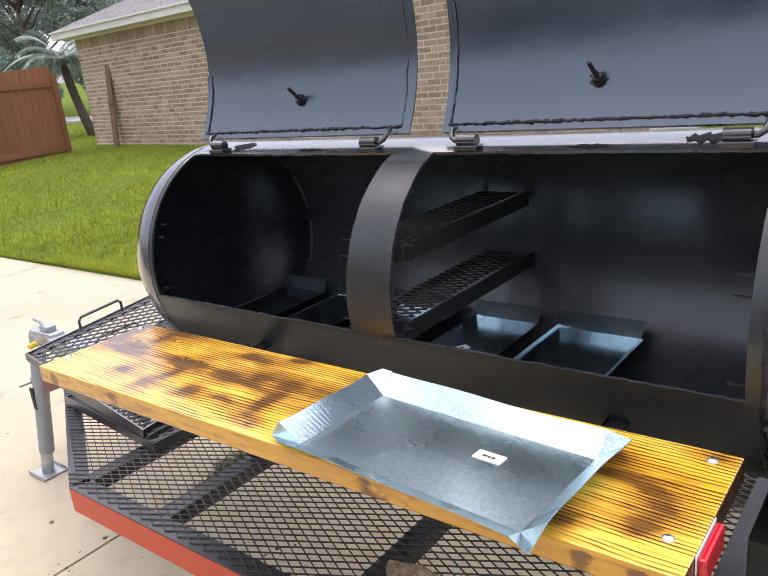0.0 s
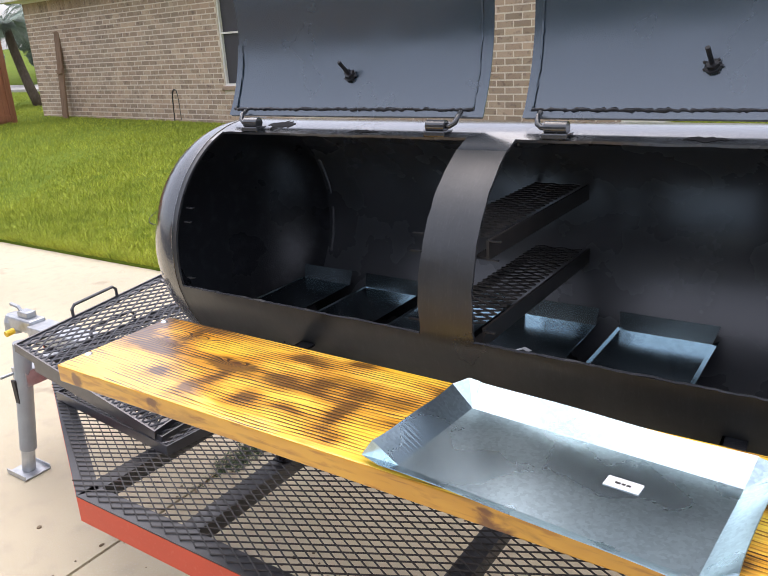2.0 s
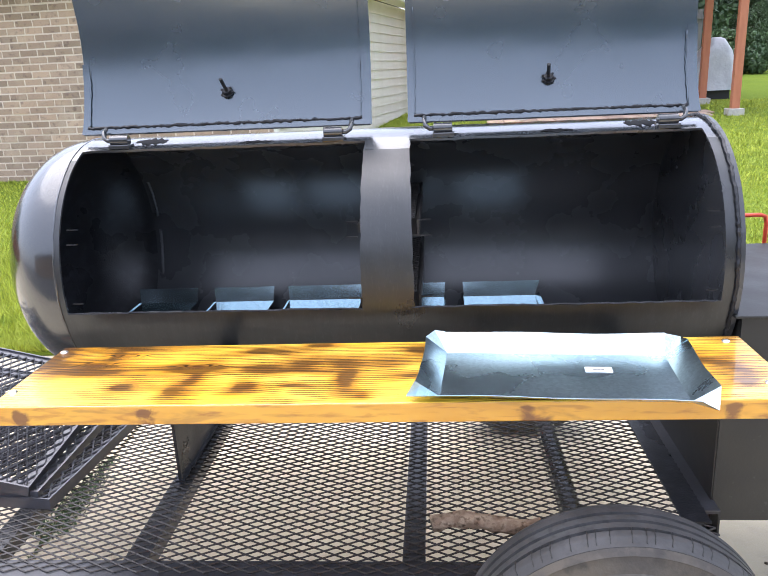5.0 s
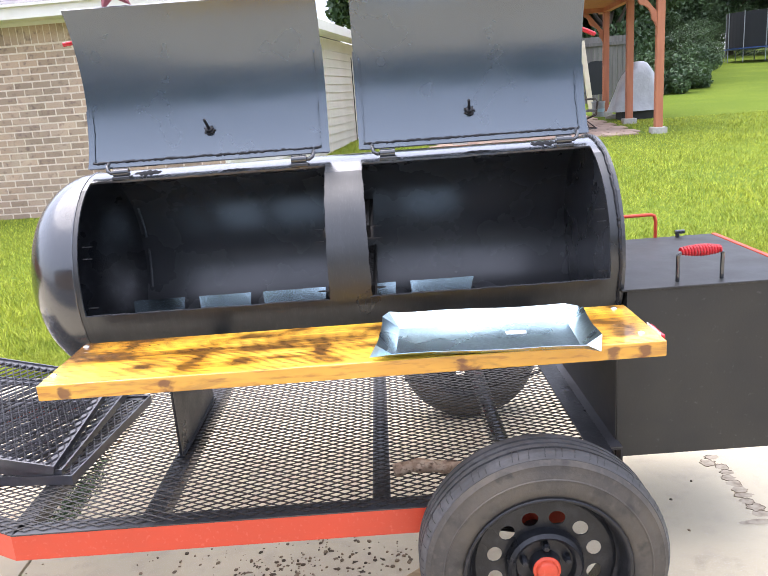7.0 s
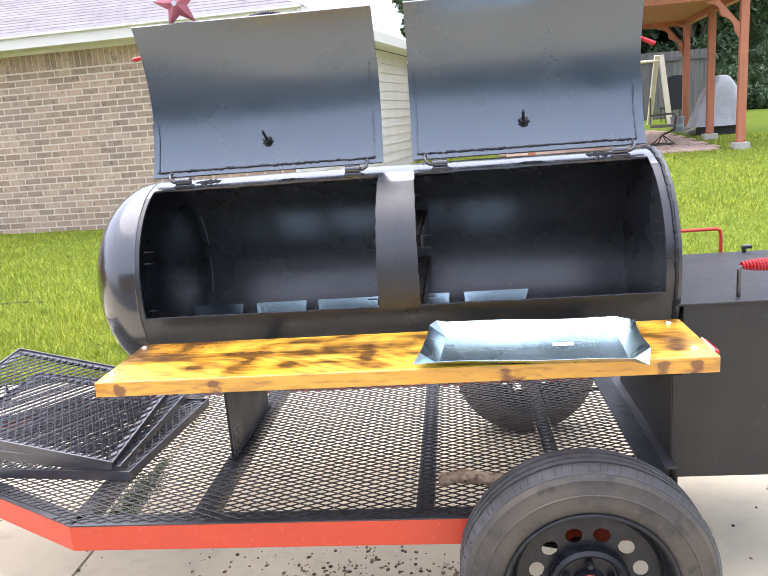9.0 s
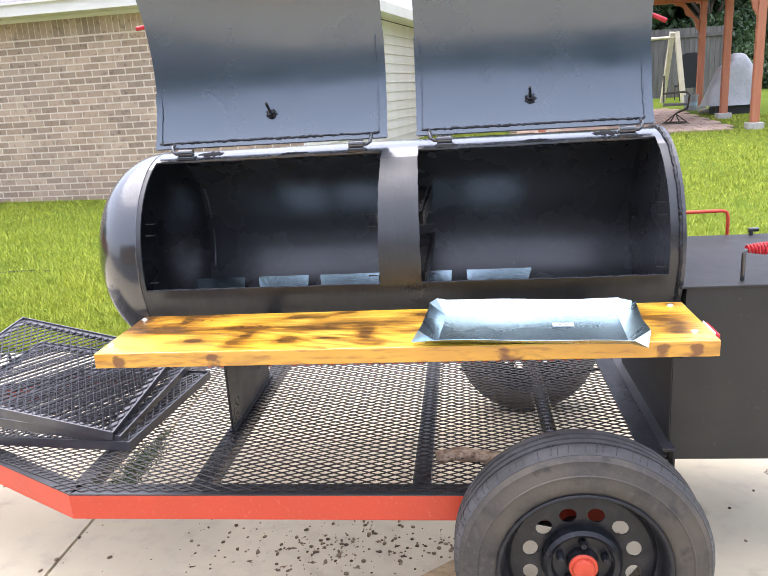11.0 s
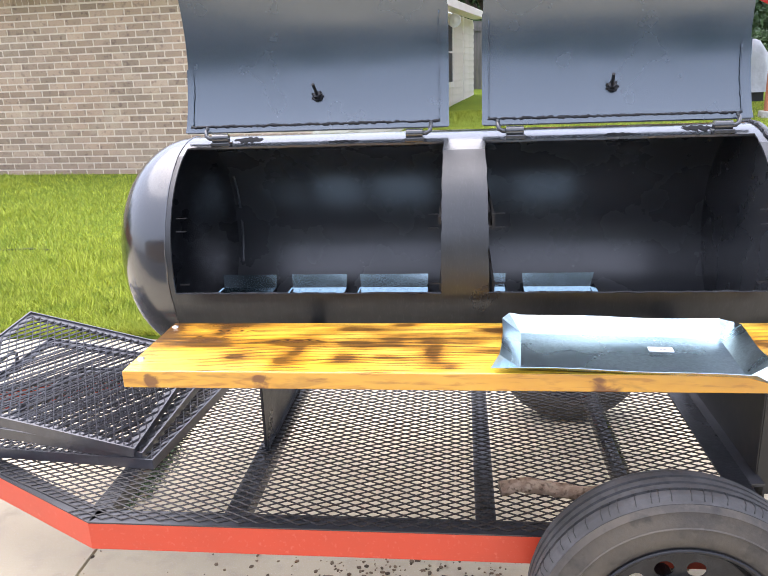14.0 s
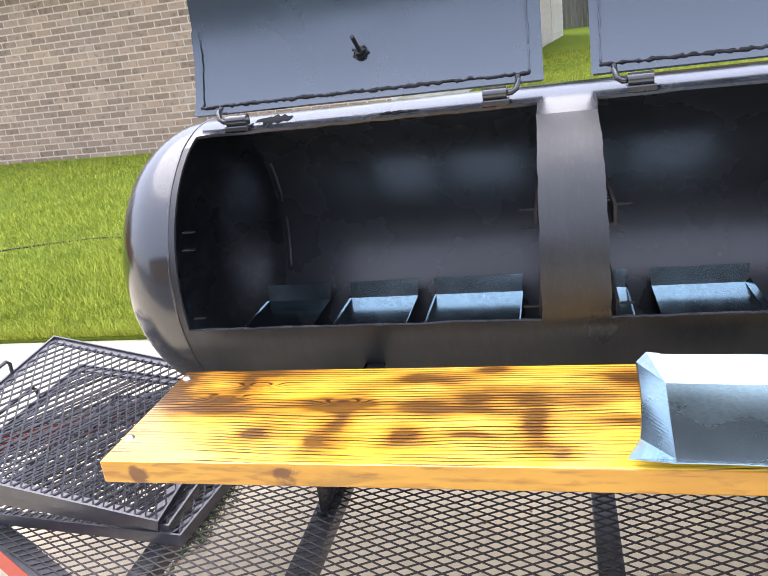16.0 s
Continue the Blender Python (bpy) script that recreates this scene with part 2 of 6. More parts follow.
def galvanised(name, lo, hi, dim=1.0):
    m = bpy.data.materials.new(name)
    m.use_nodes = True
    n, l = m.node_tree.nodes, m.node_tree.links
    b = n["Principled BSDF"]
    b.inputs["Metallic"].default_value = 1.0
    tc, v, t = n.new("ShaderNodeTexCoord"), n.new("ShaderNodeTexVoronoi"), n.new("ShaderNodeTexNoise")
    v.inputs["Scale"].default_value, t.inputs["Scale"].default_value, t.inputs["Detail"].default_value = 190, 7, 1.5
    l.new(tc.outputs["Object"], v.inputs["Vector"])
    l.new(tc.outputs["Object"], t.inputs["Vector"])
    x = n.new("ShaderNodeMix")
    x.data_type = "RGBA"
    # teal base: reflected sky blue is put into the metal colour
    x.inputs[6].default_value, x.inputs[7].default_value = (0.43 * dim, 0.55 * dim, 0.60 * dim, 1), (0.53 * dim, 0.66 * dim, 0.71 * dim, 1)
    sep = n.new("ShaderNodeSeparateColor")
    l.new(v.outputs["Color"], sep.inputs[0])
    l.new(sep.outputs[0], x.inputs[0])
    l.new(x.outputs[2], b.inputs["Base Color"])
    r = n.new("ShaderNodeMapRange")
    r.inputs[1].default_value, r.inputs[2].default_value = 0.3, 0.7
    r.inputs[3].default_value, r.inputs[4].default_value = lo, hi
    l.new(t.outputs[0], r.inputs[0])
    grain = n.new("ShaderNodeMath")
    grain.operation = "MULTIPLY_ADD"
    grain.inputs[1].default_value = 0.004
    l.new(sep.outputs[1], grain.inputs[0])
    l.new(r.outputs[0], grain.inputs[2])
    l.new(grain.outputs[0], b.inputs["Roughness"])
    bp = n.new("ShaderNodeBump")
    bp.inputs["Strength"].default_value, bp.inputs["Distance"].default_value = 0.03, 0.004
    l.new(t.outputs[0], bp.inputs["Height"])
    l.new(bp.outputs[0], b.inputs["Normal"])
    return m


def burnt_pine():
    """Varnished pine, flamed so that the late rings stand out dark, with darker scorched patches."""
    m = bpy.data.materials.new("flame_burnt_pine")
    m.use_nodes = True
    n, l = m.node_tree.nodes, m.node_tree.links
    b = n["Principled BSDF"]
    tc = n.new("ShaderNodeTexCoord")

    def noise_at(scale, detail, stretch, dist=0.0):
        mp, t = n.new("ShaderNodeMapping"), n.new("ShaderNodeTexNoise")
        mp.inputs["Scale"].default_value = stretch
        t.inputs["Scale"].default_value, t.inputs["Detail"].default_value = scale, detail
        t.inputs["Distortion"].default_value = dist
        l.new(tc.outputs["Object"], mp.inputs[0])
        l.new(mp.outputs[0], t.inputs["Vector"])
        return t.outputs[0]

    def ranged(v, lo, hi, a=0.0, c=1.0):
        r = n.new("ShaderNodeMapRange")
        r.interpolation_type = "SMOOTHSTEP"
        for k, w in enumerate((lo, hi, a, c)):
            r.inputs[k + 1].default_value = w
        l.new(v, r.inputs[0])
        return r.outputs[0]

    def maths(op, a, c):
        x = n.new("ShaderNodeMath")
        x.operation = op
        for k, w in enumerate((a, c)):
            if isinstance(w, float):
                x.inputs[k].default_value = w
            else:
                l.new(w, x.inputs[k])
        return x.outputs[0]

    def mixed(f, a, c):
        x = n.new("ShaderNodeMix")
        x.data_type = "RGBA"
        l.new(f, x.inputs[0])
        for k, w in ((6, a), (7, c)):
            if isinstance(w, tuple):
                x.inputs[k].default_value = rgb(w)
            else:
                l.new(w, x.inputs[k])
        return x.outputs[2]

    # rings: bands over y that wander slowly along x
    sep = n.new("ShaderNodeSeparateXYZ")
    l.new(tc.outputs["Object"], sep.inputs[0])
    wander = noise_at(1.5, 2, (0.8, 1.5, 1.0))
    ring = maths("ADD", maths("ADD", maths("MULTIPLY", sep.outputs[1], 118.0), maths("MULTIPLY", wander, 9.0)), maths("MULTIPLY", noise_at(7.0, 3, (0.7, 2.0, 1.0)), 1.6))
    spot = None
    for kx, ky in ((0.180, 0.252), (0.360, 0.186), (0.130, 0.205)):
        dx, dy = maths("SUBTRACT", sep.outputs[0], kx), maths("SUBTRACT", sep.outputs[1], ky)
        d2 = maths("ADD", maths("MULTIPLY", maths("MULTIPLY", dx, dx), 700.0), maths("MULTIPLY", maths("MULTIPLY", dy, dy), 7000.0))
        g = maths("POWER", 2.718, maths("MULTIPLY", d2, -1.0))
        ring = maths("ADD", ring, maths("MULTIPLY", g, 3.2))
        spot = g if spot is None else maths("MAXIMUM", spot, g)
    saw = maths("FRACT", ring, 0.0)
    line = maths("MULTIPLY", ranged(saw, 0.45, 0.85), ranged(saw, 1.0, 0.94))
    line = maths("MULTIPLY", line, ranged(noise_at(9, 4, (0.45, 4.5, 3)), 0.32, 0.56))
    # where the flame was held: the plank carries it as "scorch"
    held = n.new("ShaderNodeAttribute")
    held.attribute_name = "scorch"
    blot = maths("ADD", held.outputs["Fac"], maths("MULTIPLY", maths("SUBTRACT", noise_at(26.0, 3, (0.5, 2.2, 1.0), 0.6), 0.5), 0.55))
    blot = maths("ADD", blot, maths("MULTIPLY", maths("SUBTRACT", noise_at(8.0, 4, (0.7, 2.0, 1.0), 0.8), 0.47), 0.75))
    streak = noise_at(6, 5, (0.9, 42.0, 8.0))
    v = maths("ADD", maths("ADD", blot, maths("MULTIPLY", maths("SUBTRACT", streak, 0.5), 1.15)), maths("MULTIPLY", line, 0.26))
    halo = ranged(v, 0.07, 0.58)
    dark = ranged(v, 0.56, 1.05)
    top = mixed(ranged(noise_at(5, 3, (0.6, 1.2, 1)), 0.35, 0.65), (0.95, 0.69, 0.10), (0.92, 0.56, 0.04))
    top = mixed(maths("MULTIPLY", line, ranged(v, -0.25, 0.30, 0.22, 0.85)), top, (0.22, 0.065, 0.006))
    top = mixed(maths("MULTIPLY", halo, 0.66), top, (0.62, 0.20, 0.008))
    top = mixed(maths("MULTIPLY", maths("MULTIPLY", halo, line), 0.94), top, (0.035, 0.009, 0.003))
    top = mixed(maths("MULTIPLY", dark, maths("ADD", maths("MULTIPLY", line, 0.22), 0.77)), top, (0.040, 0.010, 0.004))
    top = mixed(maths("MULTIPLY", ranged(spot, 0.55, 0.95), 0.55), top, (0.14, 0.045, 0.012))
    # sawn edges: plainer, amber, a few brown smudges
    edge = mixed(ranged(noise_at(8, 4, (0.6, 1, 2)), 0.35, 0.7), (0.70, 0.36, 0.036), (0.60, 0.28, 0.024))
    edge = mixed(maths("MULTIPLY", ranged(noise_at(24, 5, (0.5, 1, 3.0), 0.5), 0.5, 0.68), 0.55), edge, (0.33, 0.11, 0.018))
    edge = mixed(maths("MULTIPLY", ranged(noise_at(11, 5, (0.5, 1, 2.0), 1.0), 0.58, 0.72), 0.4), edge, (0.16, 0.06, 0.02))
    edge = mixed(maths("MULTIPLY", ranged(maths("ADD", held.outputs["Fac"], maths("MULTIPLY", maths("SUBTRACT", noise_at(40, 4, (0.7, 1, 1), 0.8), 0.5), 1.3)), 0.30, 0.75), 0.85), edge, (0.13, 0.038, 0.010))
    # the end that faces the firebox is charred
    geo, nz = n.new("ShaderNodeNewGeometry"), n.new("ShaderNodeSeparateXYZ")
    l.new(geo.outputs["True Normal"], nz.inputs[0])
    edge = mixed(ranged(nz.outputs[0], 0.5, 0.8), edge, (0.06, 0.022, 0.010))
    l.new(mixed(ranged(nz.outputs[2], 0.5, 0.8), edge, top), b.inputs["Base Color"])
    b.inputs["Roughness"].default_value = 0.4
    b.inputs["Specular IOR Level"].default_value = 0.2
    b.inputs["Coat IOR"].default_value = 1.58
    b.inputs["Coat Weight"].default_value, b.inputs["Coat Roughness"].default_value = 1.0, 0.06
    bp = n.new("ShaderNodeBump")
    bp.inputs["Strength"].default_value, bp.inputs["Distance"].default_value = 0.3, 0.0012
    bp.invert = True
    l.new(line, bp.inputs["Height"])
    l.new(bp.outputs[0], b.inputs["Normal"])
    l.new(bp.outputs[0], b.inputs["Coat Normal"])
    return m


# the second sheet is the same metal, dimmed for the shade inside the barrel
GALV, GALV_DIM, PINE = galvanised("galvanised_sheet", 0.24, 0.31), galvanised("shaded_galvanised_sheet", 0.14, 0.22, 0.9), burnt_pine()


# ---- building helpers ----
def bm_new():
    return bmesh.new()


def mesh_from(name, bm, smooth=False):
    me = bpy.data.meshes.new(name)
    bm.normal_update()
    bm.to_mesh(me)
    bm.free()
    if smooth:
        me.shade_smooth()
    return me


def part(name, bm, mat, parent=None, label="", smooth=False):
    """Links a bmesh, built in world places, as one mesh object under parent."""
    me = mesh_from(name, bm, smooth) if isinstance(bm, bmesh.types.BMesh) else bm
    if not me.materials:
        me.materials.append(mat)
    ob = new(name, me)
    if parent is not None:
        ob.parent = parent
        top = parent
        while top.parent:
            top = top.parent
        if parent is top:
            ob.matrix_parent_inverse = Matrix.Translation(top.location).inverted()
    if label:
        tagged(ob, label)
    return ob


def thing(name, base, label, category, group="", kind=""):
    ob = new(name)
    ob.location = base
    ob.empty_display_size = 0.05
    return tagged(ob, label, category, group, kind)


def box(bm, lo, hi, m=None, bevel=0.0):
    made = bmesh.ops.create_cube(bm, size=1.0)["verts"]
    c = [(a + b) / 2 for a, b in zip(lo, hi)]
    s = [abs(b - a) for a, b in zip(lo, hi)]
    t = Matrix.Translation(c) @ Matrix.Diagonal((*s, 1))
    bmesh.ops.transform(bm, matrix=(m @ t) if m else t, verts=made)
    if bevel:
        edges = {e for v in made for e in v.link_edges}
        bmesh.ops.bevel(bm, geom=list(edges), offset=bevel, segments=2, affect="EDGES", profile=0.5)
    return made


def tube(bm, pts, r, seg=10, caps=True, radii=None):
    """A round bar along points."""
    pts = [Vector(p) for p in pts]
    rings, up = [], None
    for i, p in enumerate(pts):
        d = (pts[min(i + 1, len(pts) - 1)] - pts[max(i - 1, 0)]).normalized()
        if up is None:
            up = d.orthogonal().normalized()
        up = (up - d * up.dot(d)).normalized()
        side = d.cross(up)
        rr = radii[i] if radii else r
        rings.append([bm.verts.new(p + rr * (math.cos(a) * up + math.sin(a) * side)) for a in (2 * math.pi * k / seg for k in range(seg))])
    for a, b in zip(rings, rings[1:]):
        for k in range(seg):
            bm.faces.new((a[k], a[(k + 1) % seg], b[(k + 1) % seg], b[k]))
    if caps:
        bm.faces.new(rings[0][::-1])
        bm.faces.new(rings[-1])


def lathe(bm, profile, m, seg=48, closed=False):
    """Turns (radius, height) pairs round the z axis of the pose m."""
    rings = []
    for r, h in profile:
        rings.append([bm.verts.new(m @ Vector((r * math.cos(a), r * math.sin(a), h))) for a in (2 * math.pi * k / seg for k in range(seg))])
    pairs = list(zip(rings, rings[1:])) + ([(rings[-1], rings[0])] if closed else [])
    for a, b in pairs:
        for k in range(seg):
            bm.faces.new((a[k], a[(k + 1) % seg], b[(k + 1) % seg], b[k]))


def prism(bm, poly, axis, lo, hi):
    """A polygon of two coordinates pushed along axis (0, 1 or 2)."""
    def at(p, d):
        q = list(p)
        q.insert(axis, d)
        return bm.verts.new(q)
    a, b = [at(p, lo) for p in poly], [at(p, hi) for p in poly]
    bm.faces.new(a)
    bm.faces.new(b[::-1])
    for k in range(len(poly)):
        j = (k + 1) % len(poly)
        bm.faces.new((a[k], b[k], b[j], a[j]))
    bmesh.ops.recalc_face_normals(bm, faces=bm.faces)


def expanded(name, x0, x1, y0, y1, z, lwd, swd, strand, thick, keep=None, m=None):
    """Expanded metal: rows of strands that zigzag and touch, as one mesh."""
    segs = []
    rows = int((y1 - y0) / (swd / 2))
    cols = int((x1 - x0) / (lwd / 2)) + 1
    for j in range(rows):
        ya, yb = y0 + j * swd / 2, y0 + (j + 1) * swd / 2
        for i in range(cols):
            xa = x0 + i * lwd / 2
            up = (i + j) % 2 == 0
            p, q = (xa, ya if up else yb), (xa + lwd / 2, yb if up else ya)
            mid = ((p[0] + q[0]) / 2, (p[1] + q[1]) / 2)
            if mid[0] > x1 or (keep and not keep(*mid)):
                continue
            segs.append((*p, *q, 1 if up else -1))
    s = np.array(segs)
    d = s[:, 2:4] - s[:, 0:2]
    nrm = np.stack([-d[:, 1], d[:, 0]], 1) / np.linalg.norm(d, axis=1)[:, None] * strand / 2
    tilt = thick * 0.35
    verts = np.zeros((len(s), 8, 3))
    for k, (e, w, h) in enumerate([(0, -1, 0), (0, 1, 0), (0, 1, 1), (0, -1, 1), (1, -1, 0), (1, 1, 0), (1, 1, 1), (1, -1, 1)]):
        verts[:, k, :2] = s[:, 2 * e:2 * e + 2] + w * nrm
        verts[:, k, 2] = z + h * thick + w * tilt
    faces = (np.arange(len(s))[:, None, None] * 8 + np.array([[0, 1, 5, 4], [1, 2, 6, 5], [2, 3, 7, 6], [3, 0, 4, 7]])[None]).reshape(-1, 4)
    v = verts.reshape(-1, 3)
    if m is not None:
        v = v @ np.array(m.to_3x3()).T + np.array(m.translation)
    me = bpy.data.meshes.new(name)
    me.from_pydata(v.tolist(), [], faces.tolist())
    me.update()
    return me


# ---- ground ----
EDGE = 2.42          # far edge of the driveway


def lawn_z(x, y):
    """The lawn climbs away from the driveway."""
    d = max(0.0, y - EDGE)
    return 0.036 * min(d, 22.0) + 0.06 * min(max(0.0, d - 22.0), 40.0)


def ground():
    bm = bm_new()
    xs = [-400, -150, -60, -40, -30, -25, -20, -16, -13, -10, -8, -6, -5, -4, -2, 0, 2, 4, 6, 8, 10, 13, 17, 22, 30, 45, 80, 200, 400]
    ys = [EDGE, 2.8, 3.4, 4, 5, 6, 7, 8.42, 10, 12, 15, 18, 21, 24.42, 30, 40, 50, 64.42, 100, 200, 400]
    grid = [[bm.verts.new((x, y, lawn_z(x, y) + (0.015 if y > EDGE else 0.02))) for x in xs] for y in ys]
    for a, b in zip(grid, grid[1:]):
        for k in range(len(xs) - 1):
            bm.faces.new((a[k], a[k + 1], b[k + 1], b[k]))
    low = [bm.verts.new((x, EDGE, -0.2)) for x in xs]
    for k in range(len(xs) - 1):
        bm.faces.new((low[k], low[k + 1], grid[0][k + 1], grid[0][k]))
    tagged(part("lawn", bm, SOIL), "bright green mown lawn rising gently from the driveway", "lawn", kind="structure")
    bm = bm_new()
    box(bm, (-400, -1.3, -0.3), (400, EDGE - 0.004, -0.012))
    drive = tagged(part("driveway", bm, CONCRETE), "pale beige concrete driveway with stains and small debris", "driveway", kind="structure")
    # unseen ground behind the camera, kept dark for what the lids reflect
    bm = bm_new()
    box(bm, (-400, -400, -0.3), (400, -1.3, -0.015))
    tagged(part("road", bm, ASPHALT), "unseen worn grey asphalt behind the camera, dark for the reflections in the lids", "road", kind="structure")
    # unseen pale slab, added to brighten what the lids reflect from straight behind
    bm = bm_new()
    box(bm, (-1.2, -7.0, -0.3), (6.0, -1.305, 0.0))
    tagged(part("driveway_apron", bm, CONCRETE), "unseen pale concrete behind the camera, added for the reflections in the lids", "driveway", kind="structure")
    # slabs with a narrow joint between them
    xs = [-400, -30, -9.2, -4.82, -0.44, 3.94, 8.3, 30, 400]
    for a, b in zip(xs, xs[1:]):
        bm = bm_new()
        box(bm, (a + 0.006, -1.3, -0.25), (b - 0.006, EDGE - 0.004, 0.0))
        s = part("concrete_slab", bm, CONCRETE)
        s.parent = drive


ground()


def grass():
    """Blades over the lawn, thick at the driveway and thinner towards the house."""
    rng = np.random.default_rng(3)
    n = 620000
    y = EDGE + 0.01 + 13.0 * rng.random(n) ** 1.9
    x = (rng.random(n) - 0.5) * (3.4 + 1.9 * (y + 1.0)) * 1.25 + np.where(rng.random(n) < 0.5, -0.35, 0.25) * (y + 1.5)
    keep = ~((y > 8.15 - 0.105 * (x + 4.8)) & (x < -1.0) & (x > -14.8))
    keep &= ~((y > 12.72) & (x > 1.85) & (x < 6.1 + 0.05 * (y - 12.7)))
    x, y = x[keep], y[keep]
    n = len(x)
    z = np.array([lawn_z(a, b) for a, b in zip(x, y)]) + 0.01
    h = (0.02 + 0.038 * rng.random(n)) * (1 + 0.35 * np.sin(x * 2.1) * np.cos(y * 1.7)) * np.where(y < EDGE + 0.12, 1.25, 1.0)
    w = 0.0018 + 0.0014 * rng.random(n) + 0.00036 * y
    a = rng.random(n) * 2 * np.pi
    lean = (0.2 + 0.9 * rng.random(n)) * h
    la = rng.random(n) * 2 * np.pi
    v = np.zeros((n, 3, 3))
    v[:, 0] = np.stack([x - w * np.cos(a), y - w * np.sin(a), z], 1)
    v[:, 1] = np.stack([x + w * np.cos(a), y + w * np.sin(a), z], 1)
    v[:, 2] = np.stack([x + lean * np.cos(la), y + lean * np.sin(la), z + h], 1)
    me = bpy.data.meshes.new("grass")
    me.from_pydata(v.reshape(-1, 3).tolist(), [], np.arange(3 * n).reshape(-1, 3).tolist())
    me.update()
    me.materials.append(GRASS)
    tagged(new("grass", me), "thick bright green grass blades on the lawn", "grass", kind="stuff")


grass()

# ---- smoker ----
YC, ZC, R, T = 0.704, 0.968, 0.3265, 0.006
TH_TOP, TH_BOT = 69.5, -10.6
X_SEAM, X_END = -0.030, 1.533
OPENINGS = ((-0.015, 0.702), (0.812, 1.506))


def on_tank(deg, x, r=R):
    """A point of the barrel: degrees up from the side that faces the shelf."""
    return Vector((x, YC - r * math.cos(radians(deg)), ZC + r * math.sin(radians(deg))))


smoker = thing("barrel_smoker", (0.75, YC, 0.4), "glossy black steel barrel smoker with two open lids on the trailer", "smoker")


def sharpen(me, deg):
    """Smooth faces, with hard edges where they turn by more than deg."""
    me.shade_smooth()
    me.set_sharp_from_angle(angle=radians(deg))


def thicken(bm):
    """Gives a sheet of the barrel its thickness; the inner side takes the second material."""
    outer = set(bm.faces)
    bm.normal_update()
    flip = sum(f.normal.dot(f.calc_center_median() - Vector((f.calc_center_median().x if f.calc_center_median().x > 0 else 0.0, YC, ZC))) for f in outer)
    if flip < 0:
        bmesh.ops.reverse_faces(bm, faces=list(outer))
        bm.normal_update()
    inner = {}
    for vert in list(bm.verts):
        inner[vert] = bm.verts.new(vert.co - vert.normal * T)
    rim = [e for e in bm.edges if len(e.link_faces) == 1]
    for f in outer:
        g = bm.faces.new([inner[w] for w in reversed(f.verts)])
        g.material_index = 1
    for e in rim:
        a, b = e.verts
        bm.faces.new((a, b, inner[b], inner[a])).material_index = 1
    bmesh.ops.recalc_face_normals(bm, faces=bm.faces)


